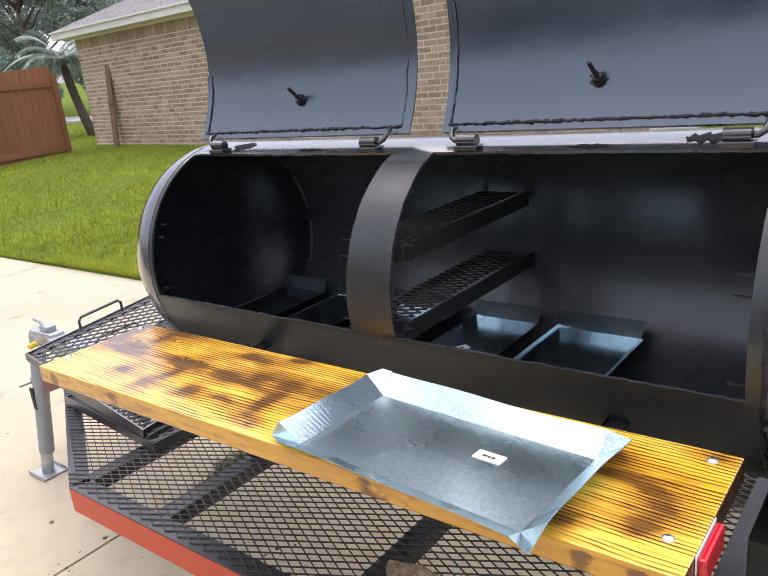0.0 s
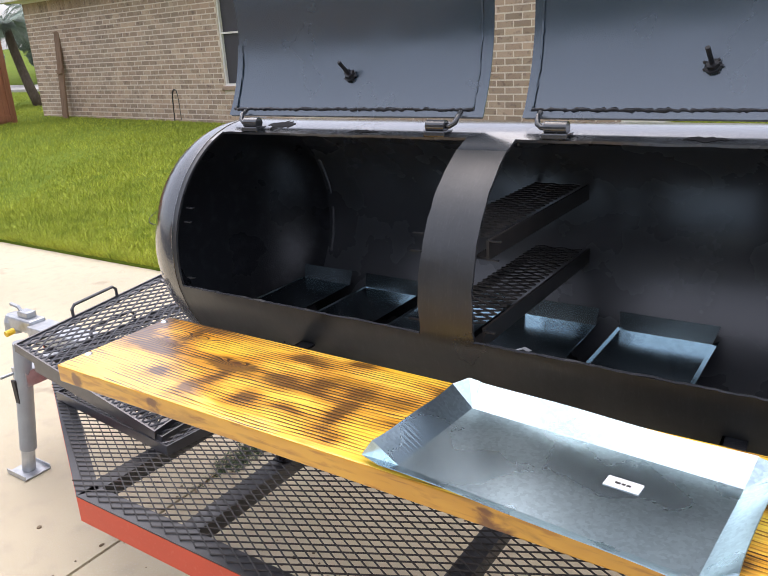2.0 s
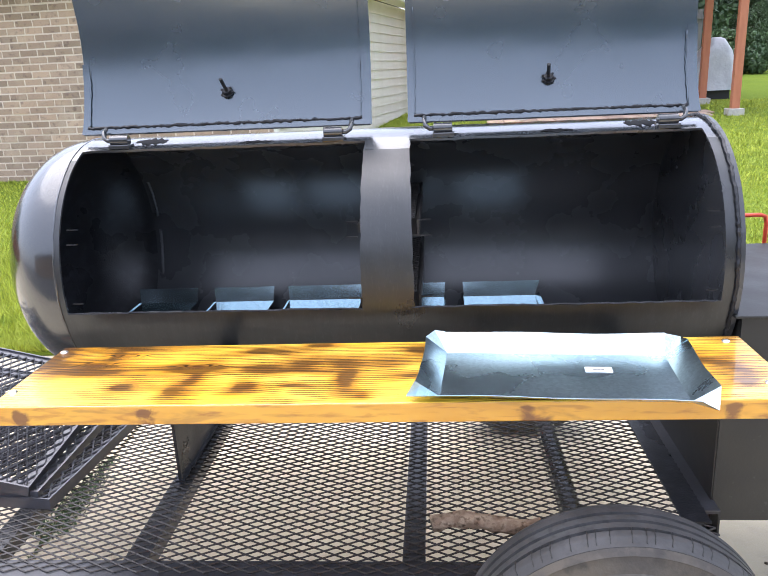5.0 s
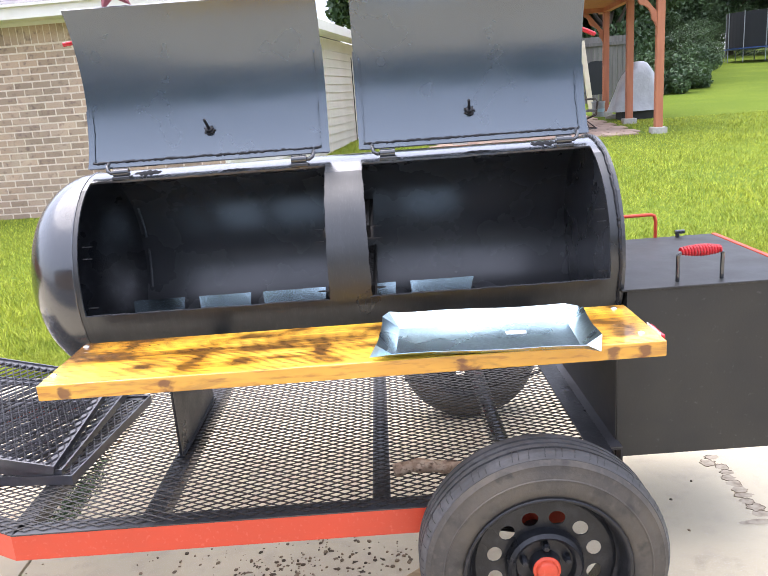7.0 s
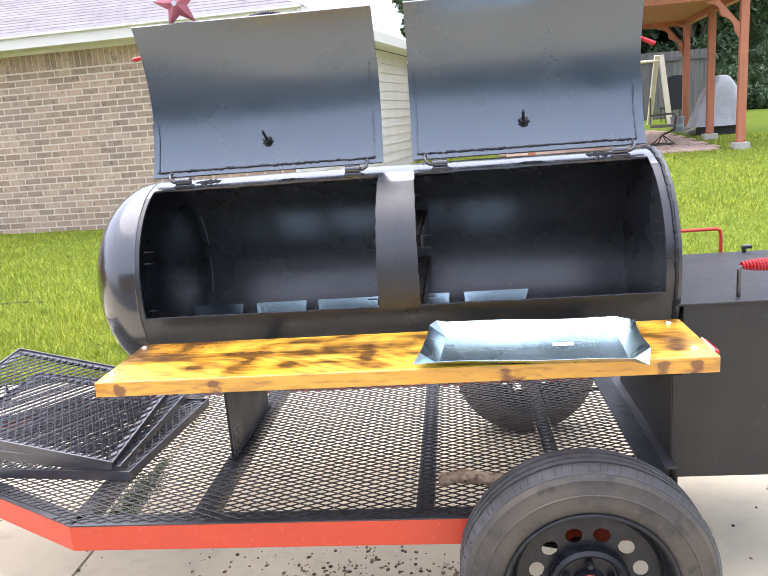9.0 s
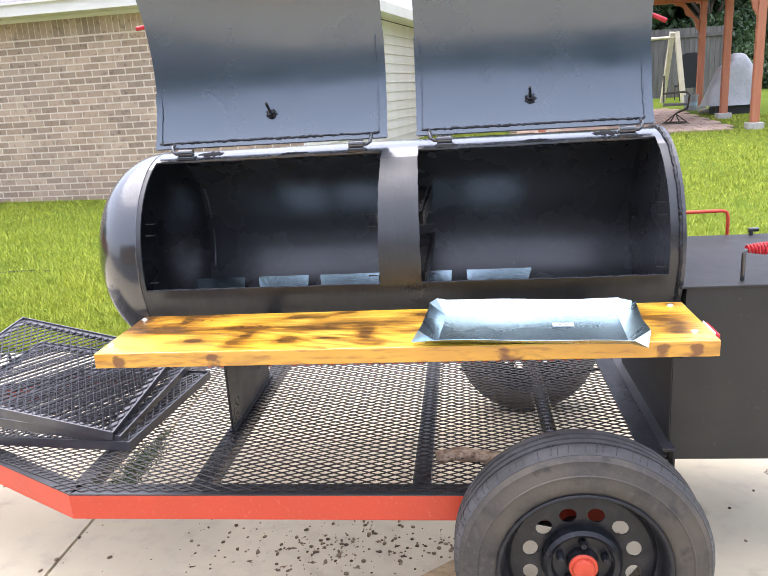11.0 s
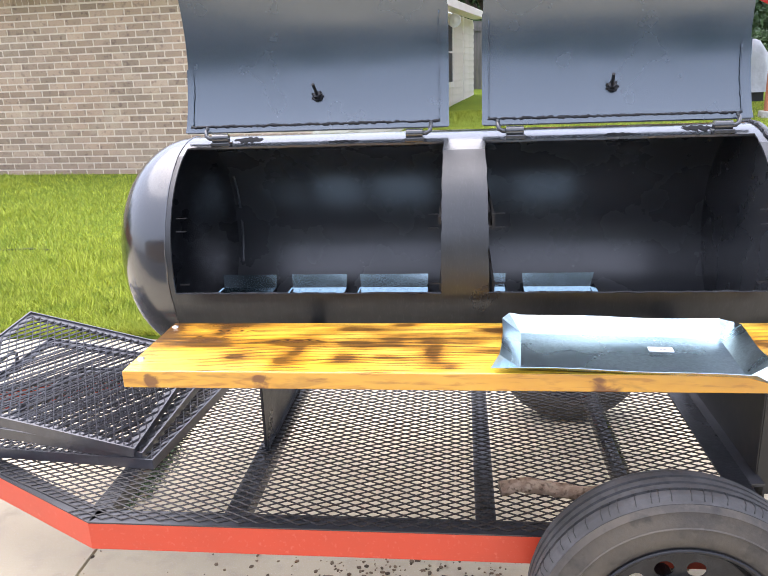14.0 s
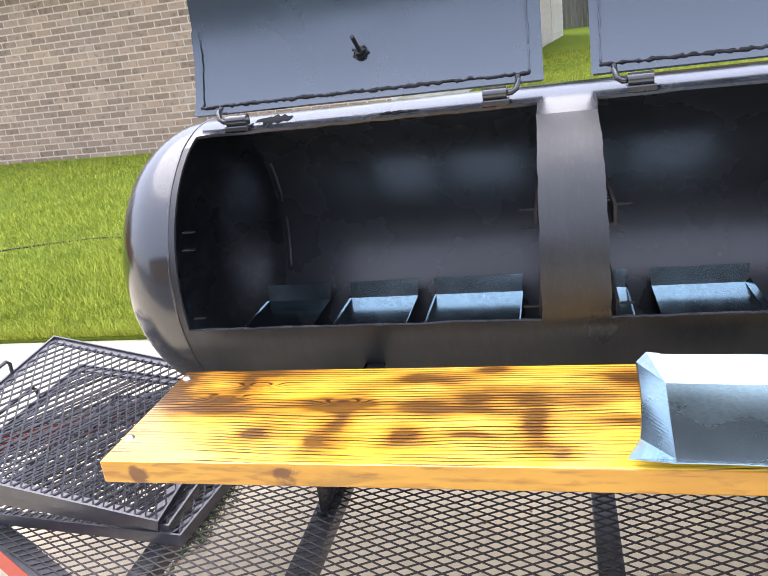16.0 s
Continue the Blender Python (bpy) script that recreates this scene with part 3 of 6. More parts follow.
def shell():
    bm = bm_new()
    rng = random.Random(5)
    xs = [X_SEAM, *np.linspace(*OPENINGS[0], 25), *np.linspace(0.725, 0.8, 4), *np.linspace(*OPENINGS[1], 25), X_END]
    ts = [*np.linspace(TH_BOT, TH_TOP, 22), *np.linspace(TH_TOP, TH_BOT + 360, 70)[1:-1]]
    rows = []
    for t in ts:
        row = []
        for x in xs:
            jx, jt = 0.0, 0.0
            if x in (OPENINGS[0][1], OPENINGS[1][0]) and TH_BOT <= t <= TH_TOP:
                jx = rng.uniform(-0.0013, 0.0013) + (0.006 * (1 - (t - TH_BOT) / (TH_TOP - TH_BOT)) * (-1 if x < 0.75 else 1))
            if t in (TH_BOT, TH_TOP):
                jt = rng.uniform(-0.4, 0.4)
            p = on_tank(t + jt, x + jx)
            row.append(bm.verts.new(p))
        rows.append(row)
    n = len(ts)
    for i in range(n):
        a, b = rows[i], rows[(i + 1) % n]
        mid = i < 21
        for k in range(len(xs) - 1):
            xm = (xs[k] + xs[k + 1]) / 2
            if mid and any(lo < xm < hi for lo, hi in OPENINGS):
                continue
            bm.faces.new((a[k], a[k + 1], b[k + 1], b[k]))
    bmesh.ops.recalc_face_normals(bm, faces=bm.faces)
    thicken(bm)
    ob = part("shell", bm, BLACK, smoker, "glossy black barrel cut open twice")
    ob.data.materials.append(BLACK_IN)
    # the strap and the front below the openings were painted over with a brush
    ob.data.materials.append(BRUSHED)
    for f in ob.data.polygons:
        if f.material_index == 0 and -110 < math.degrees(math.atan2(f.center.z - ZC, YC - f.center.y)) < 62:
            f.material_index = 2
    sharpen(ob.data, 35)
    # domed end
    bm = bm_new()
    prof = [(R * math.cos(radians(a)) ** 0.75 if a < 90 else 0.0005, 0.212 * math.sin(radians(a))) for a in np.linspace(0, 90, 14)]
    lathe(bm, prof, Matrix.Translation((X_SEAM, YC, ZC)) @ pose(0, 0, 0, 0, -90, 0), 72)
    bmesh.ops.recalc_face_normals(bm, faces=bm.faces)
    thicken(bm)
    ob = part("domed_end", bm, BLACK, smoker)
    # darker, duller black than BLACK_IN: the dome's inner shade is put into its colour
    ob.data.materials.append(STEEL_BLACK)
    sharpen(ob.data, 35)
    # seam bead
    bm = bm_new()
    pts = [on_tank(a, X_SEAM + rng.uniform(-0.001, 0.001), R - 0.0006) for a in range(-100, 181, 4)]
    tube(bm, pts, 0.0026, 6)
    part("weld_seam", bm, BLACK, smoker, smooth=True)
    # the same seam from inside, in two runs along the back
    for lo, hi in ((148, 172), (178, 206)):
        bm = bm_new()
        tube(bm, [on_tank(a, -0.013 + rng.uniform(-0.0006, 0.0006), R - T - 0.001) for a in np.arange(lo, hi, 2.0)], 0.0042, 8)
        # the paler grate black paints in the highlight that this bead catches
        part("inner_weld", bm, GRATE, smoker, smooth=True)
    # flat end plate with its bead
    bm = bm_new()
    lathe(bm, [(0.0005, 0), (R + 0.004, 0), (R + 0.004, 0.014), (0.0005, 0.014)], Matrix.Translation((X_END, YC, ZC)) @ pose(0, 0, 0, 0, 90, 0), 64)
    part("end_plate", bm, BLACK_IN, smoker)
    bm = bm_new()
    pts = [on_tank(a, X_END + rng.uniform(-0.002, 0.002), R + rng.uniform(0.001, 0.004)) for a in np.arange(-100, 181, 1.5)]
    tube(bm, pts, 0.005, 6)
    part("end_bead", bm, STEEL_BLACK, smoker)
    # cut lips along the openings
    for lo, hi in OPENINGS:
        bm = bm_new()
        tube(bm, [on_tank(TH_BOT + rng.uniform(-0.3, 0.3), x, R - 0.002) for x in np.arange(lo, hi, 0.012)], 0.0026, 5)
        part("cut_lip", bm, STEEL_BLACK, smoker)


shell()


def rack_rails():
    """Two levels of bars with mesh laid on them behind the strap, and small tabs at the openings' sides."""
    for z in (1.09, 0.918):
        half = math.sqrt((R - 0.012) ** 2 - (z - ZC) ** 2)
        bm = bm_new()
        box(bm, (0.827, YC - half + 0.01, z - 0.022), (0.833, YC + half, z + 0.016))
        box(bm, (0.800, YC - half + 0.01, z - 0.022), (0.8265, YC + half, z - 0.017))
        part("rack_rail", bm, MESH_BLACK, smoker)
        bm = bm_new()
        box(bm, (0.690, YC - half + 0.01, z - 0.010), (0.696, YC + half, z + 0.010))
        part("rack_rail", bm, MESH_BLACK, smoker)
        tagged(part("rail_mesh", expanded("rail_mesh", 0.697, 0.828, YC - half + 0.02, YC + half - 0.02, z + 0.017, 0.05, 0.0255, 0.004, 0.002), MESH_BLACK, smoker), kind="stuff")
    for x, s in ((-0.004, 1), (1.502, -1), (0.690, -1), (0.833, 1)):
        for z in (1.105, 1.072, 0.93):
            half = math.sqrt((R - 0.008) ** 2 - (z - ZC) ** 2)
            bm = bm_new()
            box(bm, (min(x, x + s * 0.026), YC - half + 0.004, z), (max(x, x + s * 0.026), YC - half + 0.011, z + 0.0025))
            part("rack_tab", bm, STEEL_BLACK, smoker)


rack_rails()

HINGE = (0.640, 1.310)
LID_TOP = (0.628, 1.772)


def lid_curve(s, off=0.0):
    """Section of an open lid: s from 0 at the hinge to 1 at its top; off: metres behind the face."""
    b, t = Vector(HINGE), Vector(LID_TOP)
    chord = (t - b).length
    sag = 0.068
    rr = ((chord / 2) ** 2 + sag ** 2) / (2 * sag)
    half = math.asin(chord / 2 / rr)
    a = -half + 2 * half * s
    along, back = (t - b).normalized(), Vector(((t - b).y, -(t - b).x)).normalized()
    c = (b + t) / 2 - back * (rr - sag)
    p = c + (rr + off) * (math.cos(a) * back + math.sin(a) * along)
    return p


def lid(x0, x1, bolt_x, right_bead):
    lid_ob = None
    bm = bm_new()
    ss = np.linspace(0, 1, 25)
    xs = np.linspace(x0, x1, 9)
    rows = []
    for off in (0.0, 0.006):
        rows.append([[bm.verts.new((x, *lid_curve(s, off))) for x in xs] for s in ss])
    for g, flip in ((rows[0], False), (rows[1], True)):
        for a, b in zip(g, g[1:]):
            for k in range(len(xs) - 1):
                f = (a[k], a[k + 1], b[k + 1], b[k])
                bm.faces.new(f[::-1] if flip else f)
    for k in range(len(xs) - 1):
        for i in (0, -1):
            bm.faces.new((rows[0][i][k], rows[0][i][k + 1], rows[1][i][k + 1], rows[1][i][k]))
    for i in range(len(ss) - 1):
        for k in (0, -1):
            bm.faces.new((rows[0][i][k], rows[0][i + 1][k], rows[1][i + 1][k], rows[1][i][k]))
    bmesh.ops.recalc_face_normals(bm, faces=bm.faces)
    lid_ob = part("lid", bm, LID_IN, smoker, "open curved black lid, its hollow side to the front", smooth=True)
    sharpen(lid_ob.data, 50)
    rng = random.Random(int(x0 * 100) + 9)
    # sealing strip along the hinge side and the free sides, with ragged weld beads
    def strip(name, s0, s1, xa, xb):
        bm = bm_new()
        n = 12
        g = []
        for off in (-0.002, -0.0004):
            g.append([[bm.verts.new((x, *lid_curve(s0 + (s1 - s0) * i / n, off))) for x in (xa, xb)] for i in range(n + 1)])
        for i in range(n):
            bm.faces.new((g[0][i][0], g[0][i][1], g[0][i + 1][1], g[0][i + 1][0]))
            for k in (0, 1):
                bm.faces.new((g[0][i][k], g[0][i + 1][k], g[1][i + 1][k], g[1][i][k]))
        for i in (0, n):
            bm.faces.new((g[0][i][0], g[0][i][1], g[1][i][1], g[1][i][0]))
        bmesh.ops.recalc_face_normals(bm, faces=bm.faces)
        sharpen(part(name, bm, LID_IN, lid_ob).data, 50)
    strip("bottom_strip", 0.0, 0.030, x0 - 0.004, x1 + 0.004)
    strip("side_strip", 0.03, 0.68 if x0 < 0.5 else 0.44, x1 - 0.022, x1 + 0.003)
    strip("side_strip", 0.03, 0.62 if x0 > 0.5 else 0.38, x0 - 0.003, x0 + 0.014)
    bm = bm_new()
    pts, radii = [], []
    for x in np.arange(x0 + 0.012, x1 - 0.02, 0.006):
        p = lid_curve(0.035 + rng.uniform(-0.004, 0.004), -0.002)
        pts.append((x, *p))
        radii.append(0.0032 + rng.uniform(-0.0012, 0.0022))
    tube(bm, pts, 0.003, 6, radii=radii)
    part("weld_bead", bm, STEEL_BLACK, lid_ob, smooth=True)
    for xe, top_s in ((x0 + 0.016, 0.60 if x0 > 0.5 else 0.36), (x1 - 0.024, 0.66 if x0 < 0.5 else 0.42)):
        bm = bm_new()
        pts, radii = [], []
        for s in np.arange(0.035, top_s, 0.022):
            pts.append((xe + rng.uniform(-0.0015, 0.0015), *lid_curve(s, -0.003)))
            radii.append(0.0014 + rng.uniform(-0.0007, 0.0014))
        tube(bm, pts, 0.002, 6, radii=radii)
        part("weld_bead", bm, LID_IN, lid_ob, smooth=True)
    # bolt that comes through the lid, with its nut
    p = lid_curve(0.2, -0.001)
    o = Vector((bolt_x, *p))
    d = Vector((-0.10, -0.75, 0.70)).normalized()
    bm = bm_new()
    tube(bm, [o, o + d * 0.052], 0.0045, 10)
    tube(bm, [o + d * (0.052 + k * 0.0001) for k in (0, 1)], 0.004, 8)
    part("bolt", bm, STEEL_BLACK, lid_ob, smooth=False)
    bm = bm_new()
    tube(bm, [o + d * 0.003, o + d * 0.011], 0.0115, 6)
    tube(bm, [o - d * 0.001, o + d * 0.003], 0.015, 14)
    for k in range(7):
        a = k * 0.9
        tube(bm, [o + d * 0.004 + Vector((0.012 * math.cos(a), 0, 0.012 * math.sin(a))), o + d * 0.003 + Vector((0.018 * math.cos(a), 0, 0.016 * math.sin(a)))], 0.003, 5)
    part("nut", bm, STEEL_BLACK, lid_ob)
    # red bar across the outer side
    z = 0.79 if x0 < 0.5 else 0.70
    q = lid_curve(z, 0.045)
    bm = bm_new()
    xa, xb = (x0 - 0.015, x0 + 0.30) if x0 < 0.5 else (x1 - 0.32, x1 + 0.012)
    if x0 < 0.5:
        way = [(xa - 0.03, q[0], q[1] - 0.01), (xa + 0.05, *q), (xb, *q)]
    else:
        way = [(xa, *q), (xb - 0.07, *q), (xb + 0.035, q[0] - 0.01, q[1] - 0.05)]
    tube(bm, way, 0.007, 12)
    for xk in (xa + 0.08, xb - 0.08):
        tube(bm, [(xk, *lid_curve(z, 0.004)), (xk, *q)], 0.006, 8)
    part("lid_bar", bm, RED_GLOSS, lid_ob, "red round bar")
    return lid_ob


def coil_handle(parent, x0, x1, y, z, mat, r=0.013, turns=13, posts=None):
    """A wound spring grip on a bent rod."""
    bm = bm_new()
    tube(bm, [(x0 + (x1 - x0) * t, y, z) for t in np.linspace(0, 1, 8)], 0.005, 8)
    pts = []
    for k in range(turns * 10 + 1):
        t = k / (turns * 10)
        a = 2 * math.pi * turns * t
        rr = r * (0.65 + 0.55 * math.sin(math.pi * t))
        pts.append((x0 + (x1 - x0) * t, y + rr * math.cos(a), z + rr * math.sin(a)))
    tube(bm, pts, 0.0035, 6)
    return part("coil_grip", bm, mat, parent, "wound wire grip")


lid_a = lid(-0.030, 0.713, 0.347, True)
lid_b = lid(0.810, 1.513, 1.157, True)
coil_handle(lid_a, 0.33, 0.43, LID_TOP[0] + 0.06, LID_TOP[1] + 0.004, STEEL_BLACK)
coil_handle(lid_b, 1.08, 1.25, LID_TOP[0] + 0.06, LID_TOP[1] + 0.010, RED_GLOSS)


def star(cx, y, cz, r):
    bm = bm_new()
    mid = [bm.verts.new((cx, y - 0.022, cz)), bm.verts.new((cx, y, cz))]
    ring = []
    for k in range(10):
        a = radians(90 + 36 * k + 8)
        rr = r if k % 2 == 0 else r * 0.42
        ring.append(bm.verts.new((cx + rr * math.cos(a), y - (0 if k % 2 == 0 else 0.003), cz + rr * math.sin(a))))
    for k in range(10):
        bm.faces.new((mid[0], ring[k], ring[(k + 1) % 10]))
        bm.faces.new((mid[1], ring[(k + 1) % 10], ring[k]))
    bmesh.ops.recalc_face_normals(bm, faces=bm.faces)
    s = part("metal_star", bm, FADED_RED, lid_a, "five-pointed faded red metal star")
    bm = bm_new()
    lathe(bm, [(0.0005, 0), (0.009, 0), (0.008, 0.012), (0.0005, 0.012)], Matrix.Translation((cx, y - 0.016, cz)) @ pose(0, 0, 0, 90, 0, 0), 16)
    part("hub", bm, CHROME, s)
    bm = bm_new()
    box(bm, (cx - 0.075, y + 0.002, cz - r * 0.95), (cx + 0.06, y + 0.012, cz - r * 0.82))
    part("bracket", bm, STEEL_BLACK, s)


star(0.112, LID_TOP[0] + 0.04, LID_TOP[1] + 0.062, 0.078)


def hinge(x, left_rod):
    """Pipe barrel on a pad, with the bent pin that carries the lid."""
    c = Vector((x, 0.606, 1.296))
    bm = bm_new()
    tube(bm, [c - Vector((0.023, 0, 0)), c + Vector((0.023, 0, 0))], 0.013, 16)
    h = part("hinge", bm, BLACK, smoker)
    sharpen(h.data, 40)
    s = -1 if left_rod else 1
    bm = bm_new()
    tube(bm, [c + Vector((s * 0.015, 0, 0)), c + Vector((s * 0.032, 0, 0.0)), c + Vector((s * 0.042, 0.004, 0.006)), c + Vector((s * 0.045, 0.012, 0.018)), c + Vector((s * 0.045, 0.028, 0.026))], 0.006, 10)
    part("pin", bm, BLACK, h, smooth=True)
    bm = bm_new()
    box(bm, (x - 0.026, 0.588, 1.274), (x + 0.028, 0.63, 1.287), bevel=0.003)
    part("pad", bm, BLACK, h)


for hx, lr in ((0.078, True), (0.622, False), (0.893, True), (1.43, False)):
    hinge(hx, lr)


def paint_smear(x0, x1, a0, a1, seed):
    """A ragged patch of dull touch-up paint on the strip between an opening and its lid."""
    rng = random.Random(seed)
    bm = bm_new()
    n, k = 16, 5
    rows = []
    for i in range(n + 1):
        x = x0 + (x1 - x0) * i / n
        mid, half = (a0 + a1) / 2 + rng.uniform(-0.6, 0.6), (a1 - a0) / 2 * (math.sin(math.pi * (i + 0.3) / (n + 0.6)) ** 0.7) * rng.uniform(0.3, 1.05)
        rows.append([bm.verts.new(on_tank(mid - half + 2 * half * j / k, x + rng.uniform(-0.002, 0.002), R + 0.0007)) for j in range(k + 1)])
    for a, b in zip(rows, rows[1:]):
        for j in range(k):
            bm.faces.new((a[j], b[j], b[j + 1], a[j + 1]))
    bmesh.ops.recalc_face_normals(bm, faces=bm.faces)
    part("paint_smear", bm, SMEAR, smoker, "dull black touch-up paint", smooth=True)


for k, patch in enumerate(((0.108, 0.19, 70.5, 86), (0.045, 0.11, 70.5, 76), (0.385, 0.47, 71, 74.5), (0.60, 0.655, 71, 75), (0.865, 0.93, 71, 75), (1.13, 1.21, 71, 74.5), (1.335, 1.415, 71, 86))):
    paint_smear(*patch, 40 + k)


def legs():
    for x in (0.172,):
        bm = bm_new()
        prism(bm, [(0.46, 0.405), (0.46, 0.77), (0.50, 0.71), (0.63, 0.65), (0.77, 0.65), (0.88, 0.71), (0.92, 0.77), (0.92, 0.405)], 0, x - 0.004, x + 0.004)
        leg = part("leg", bm, STEEL_BLACK, smoker, "black steel plate leg")
        bm = bm_new()
        box(bm, (x - 0.012, 0.455, 0.405), (x + 0.012, 0.925, 0.411))
        part("foot", bm, STEEL_BLACK, leg)


legs()


def pan(name, label, m, w, d, h, fx, fy, twist=0.0015, ears=(), mat=GALV, side=1.0, left=None):
    """A folded sheet-metal pan: flat bottom, four flared walls, pinched corner folds (ears: each tip from its corner)."""
    t = thing(name, m.translation, label, "pan")
    t.matrix_world = m

    def sheet(nm, quads, lab=""):
        bm = bm_new()
        for q in quads:
            bm.faces.new([bm.verts.new(p) for p in q])
        bmesh.ops.remove_doubles(bm, verts=bm.verts, dist=0.0001)
        bmesh.ops.recalc_face_normals(bm, faces=bm.faces)
        ob = part(nm, bm, mat)
        ob.parent = t
        s = ob.modifiers.new("sheet", "SOLIDIFY")
        s.thickness, s.offset = 0.0012, 0
        if lab:
            tagged(ob, lab)

    lo = [Vector(p) for p in ((-w / 2, -d / 2, 0.001), (w / 2, -d / 2, 0.001), (w / 2, d / 2, 0.001), (-w / 2, d / 2, 0.001))]
    sheet("bottom", [lo])
    outs = [Vector((0, -fy, h * side * (0.6 if ears else 1))), Vector((fx, 0, h * side)), Vector((0, fy, h)), Vector((-fx, 0, h * side)) if left is None else Vector((-left, 0, h * 0.2))]
    n = 24 if ears else 8
    ends = []
    for i in range(4):
        a, b, o = lo[i], lo[(i + 1) % 4], outs[i]
        side = outs[(i + 1) % 4].copy()
        side.z = 0
        prev = outs[i - 1].copy()
        prev.z = 0
        k0, k1 = (0.15, 0.15) if ears else (1, 1)
        ta, tb = a + o + prev * k0, b + o + side * k1
        quads = []
        for k in range(n):
            def rim(q):
                wob = Vector((0, 0, twist * math.sin(q * 9 + i))) - Vector((o.x, o.y, 0)) * 0.10 * 4 * q * (1 - q)
                return ta.lerp(tb, q) + wob
            quads.append((a.lerp(b, k / n), a.lerp(b, (k + 1) / n), rim((k + 1) / n), rim(k / n)))
        sheet("wall", quads)
        ends.append((ta, tb))
    if ears:
        for i in range(4):
            c = lo[(i + 1) % 4]
            p, q = ends[i][1], ends[(i + 1) % 4][0]
            tip = c + Vector(ears[i])
            sheet("corner_fold", [(c, p, tip), (c, tip, q)], "pinched corner fold")
    return t


ZS = 0.85


# scorch marks on the plank's top, from its left near corner: place along, place across, half length, half width
SCORCH = ((0.02, 0.262, 0.020, 0.046), (0.022, 0.205, 0.028, 0.022), (0.191, 0.301, 0.066, 0.016), (0.152, 0.262, 0.014, 0.028), (0.116, 0.198, 0.048, 0.024), (0.122, 0.163, 0.068, 0.011),
          (0.235, 0.088, 0.020, 0.012), (0.336, 0.174, 0.042, 0.016), (0.374, 0.127, 0.015, 0.040), (0.345, 0.060, 0.017, 0.020), (0.491, 0.270, 0.037, 0.014), (0.589, 0.200, 0.025, 0.020),
          (0.498, 0.174, 0.034, 0.014), (0.557, 0.158, 0.072, 0.008), (0.480, 0.085, 0.021, 0.020), (0.588, 0.082, 0.030, 0.009), (0.676, 0.209, 0.030, 0.021), (0.687, 0.110, 0.016, 0.050),
          (0.717, 0.034, 0.022, 0.014), (0.769, 0.203, 0.038, 0.022), (0.818, 0.128, 0.030, 0.012), (0.610, 0.306, 0.024, 0.010))
SCORCH_END = ((1.335, 0.235, 0.028, 0.016), (1.375, 0.182, 0.050, 0.010), (1.435, 0.165, 0.024, 0.018), (1.462, 0.140, 0.020, 0.020), (1.444, 0.076, 0.024, 0.022), (1.345, 0.040, 0.024, 0.022), (1.490, 0.295, 0.026, 0.014), (0.395, 0.180, 0.034, 0.012), (0.839, 0.268, 0.026, 0.016))
SMUDGES = ((0.066, 0.020), (0.318, 0.026), (1.045, 0.040), (1.392, 0.022), (1.470, 0.018))


def scorch(x, y, z):
    """How strongly the flame has browned the plank at a place, 0 to about 1."""
    w = noise.noise_vector(Vector((x * 14, y * 22, 1.7)))
    if z < ZS - 0.004 and y < 0.01:
        return max(math.exp(-((x + 0.008 * w.x - c) / r) ** 2 * 1.2) for c, r in SMUDGES) * (0.55 + 1.1 * abs(noise.noise(Vector((x * 22, 3.0, z * 40)))))
    q, glow = 0.0, 0.0
    for c, d, a, b in SCORCH + SCORCH_END:
        u, t = (x + 0.012 * w.x - c) / a, (y + 0.008 * w.y - d) / b
        e = u * u + t * t
        if e < 30:
            q = 1 - (1 - q) * (1 - 0.9 * math.exp(-e * 0.55))
            glow += 0.40 * math.exp(-e * 0.15)
    soft = noise.noise(Vector((x * 9, y * 13, 2.5))) + 0.6 * noise.noise(Vector((x * 25, y * 40, 4.0)))
    return 0.75 * q + min(glow, 0.47) + 0.22 * soft


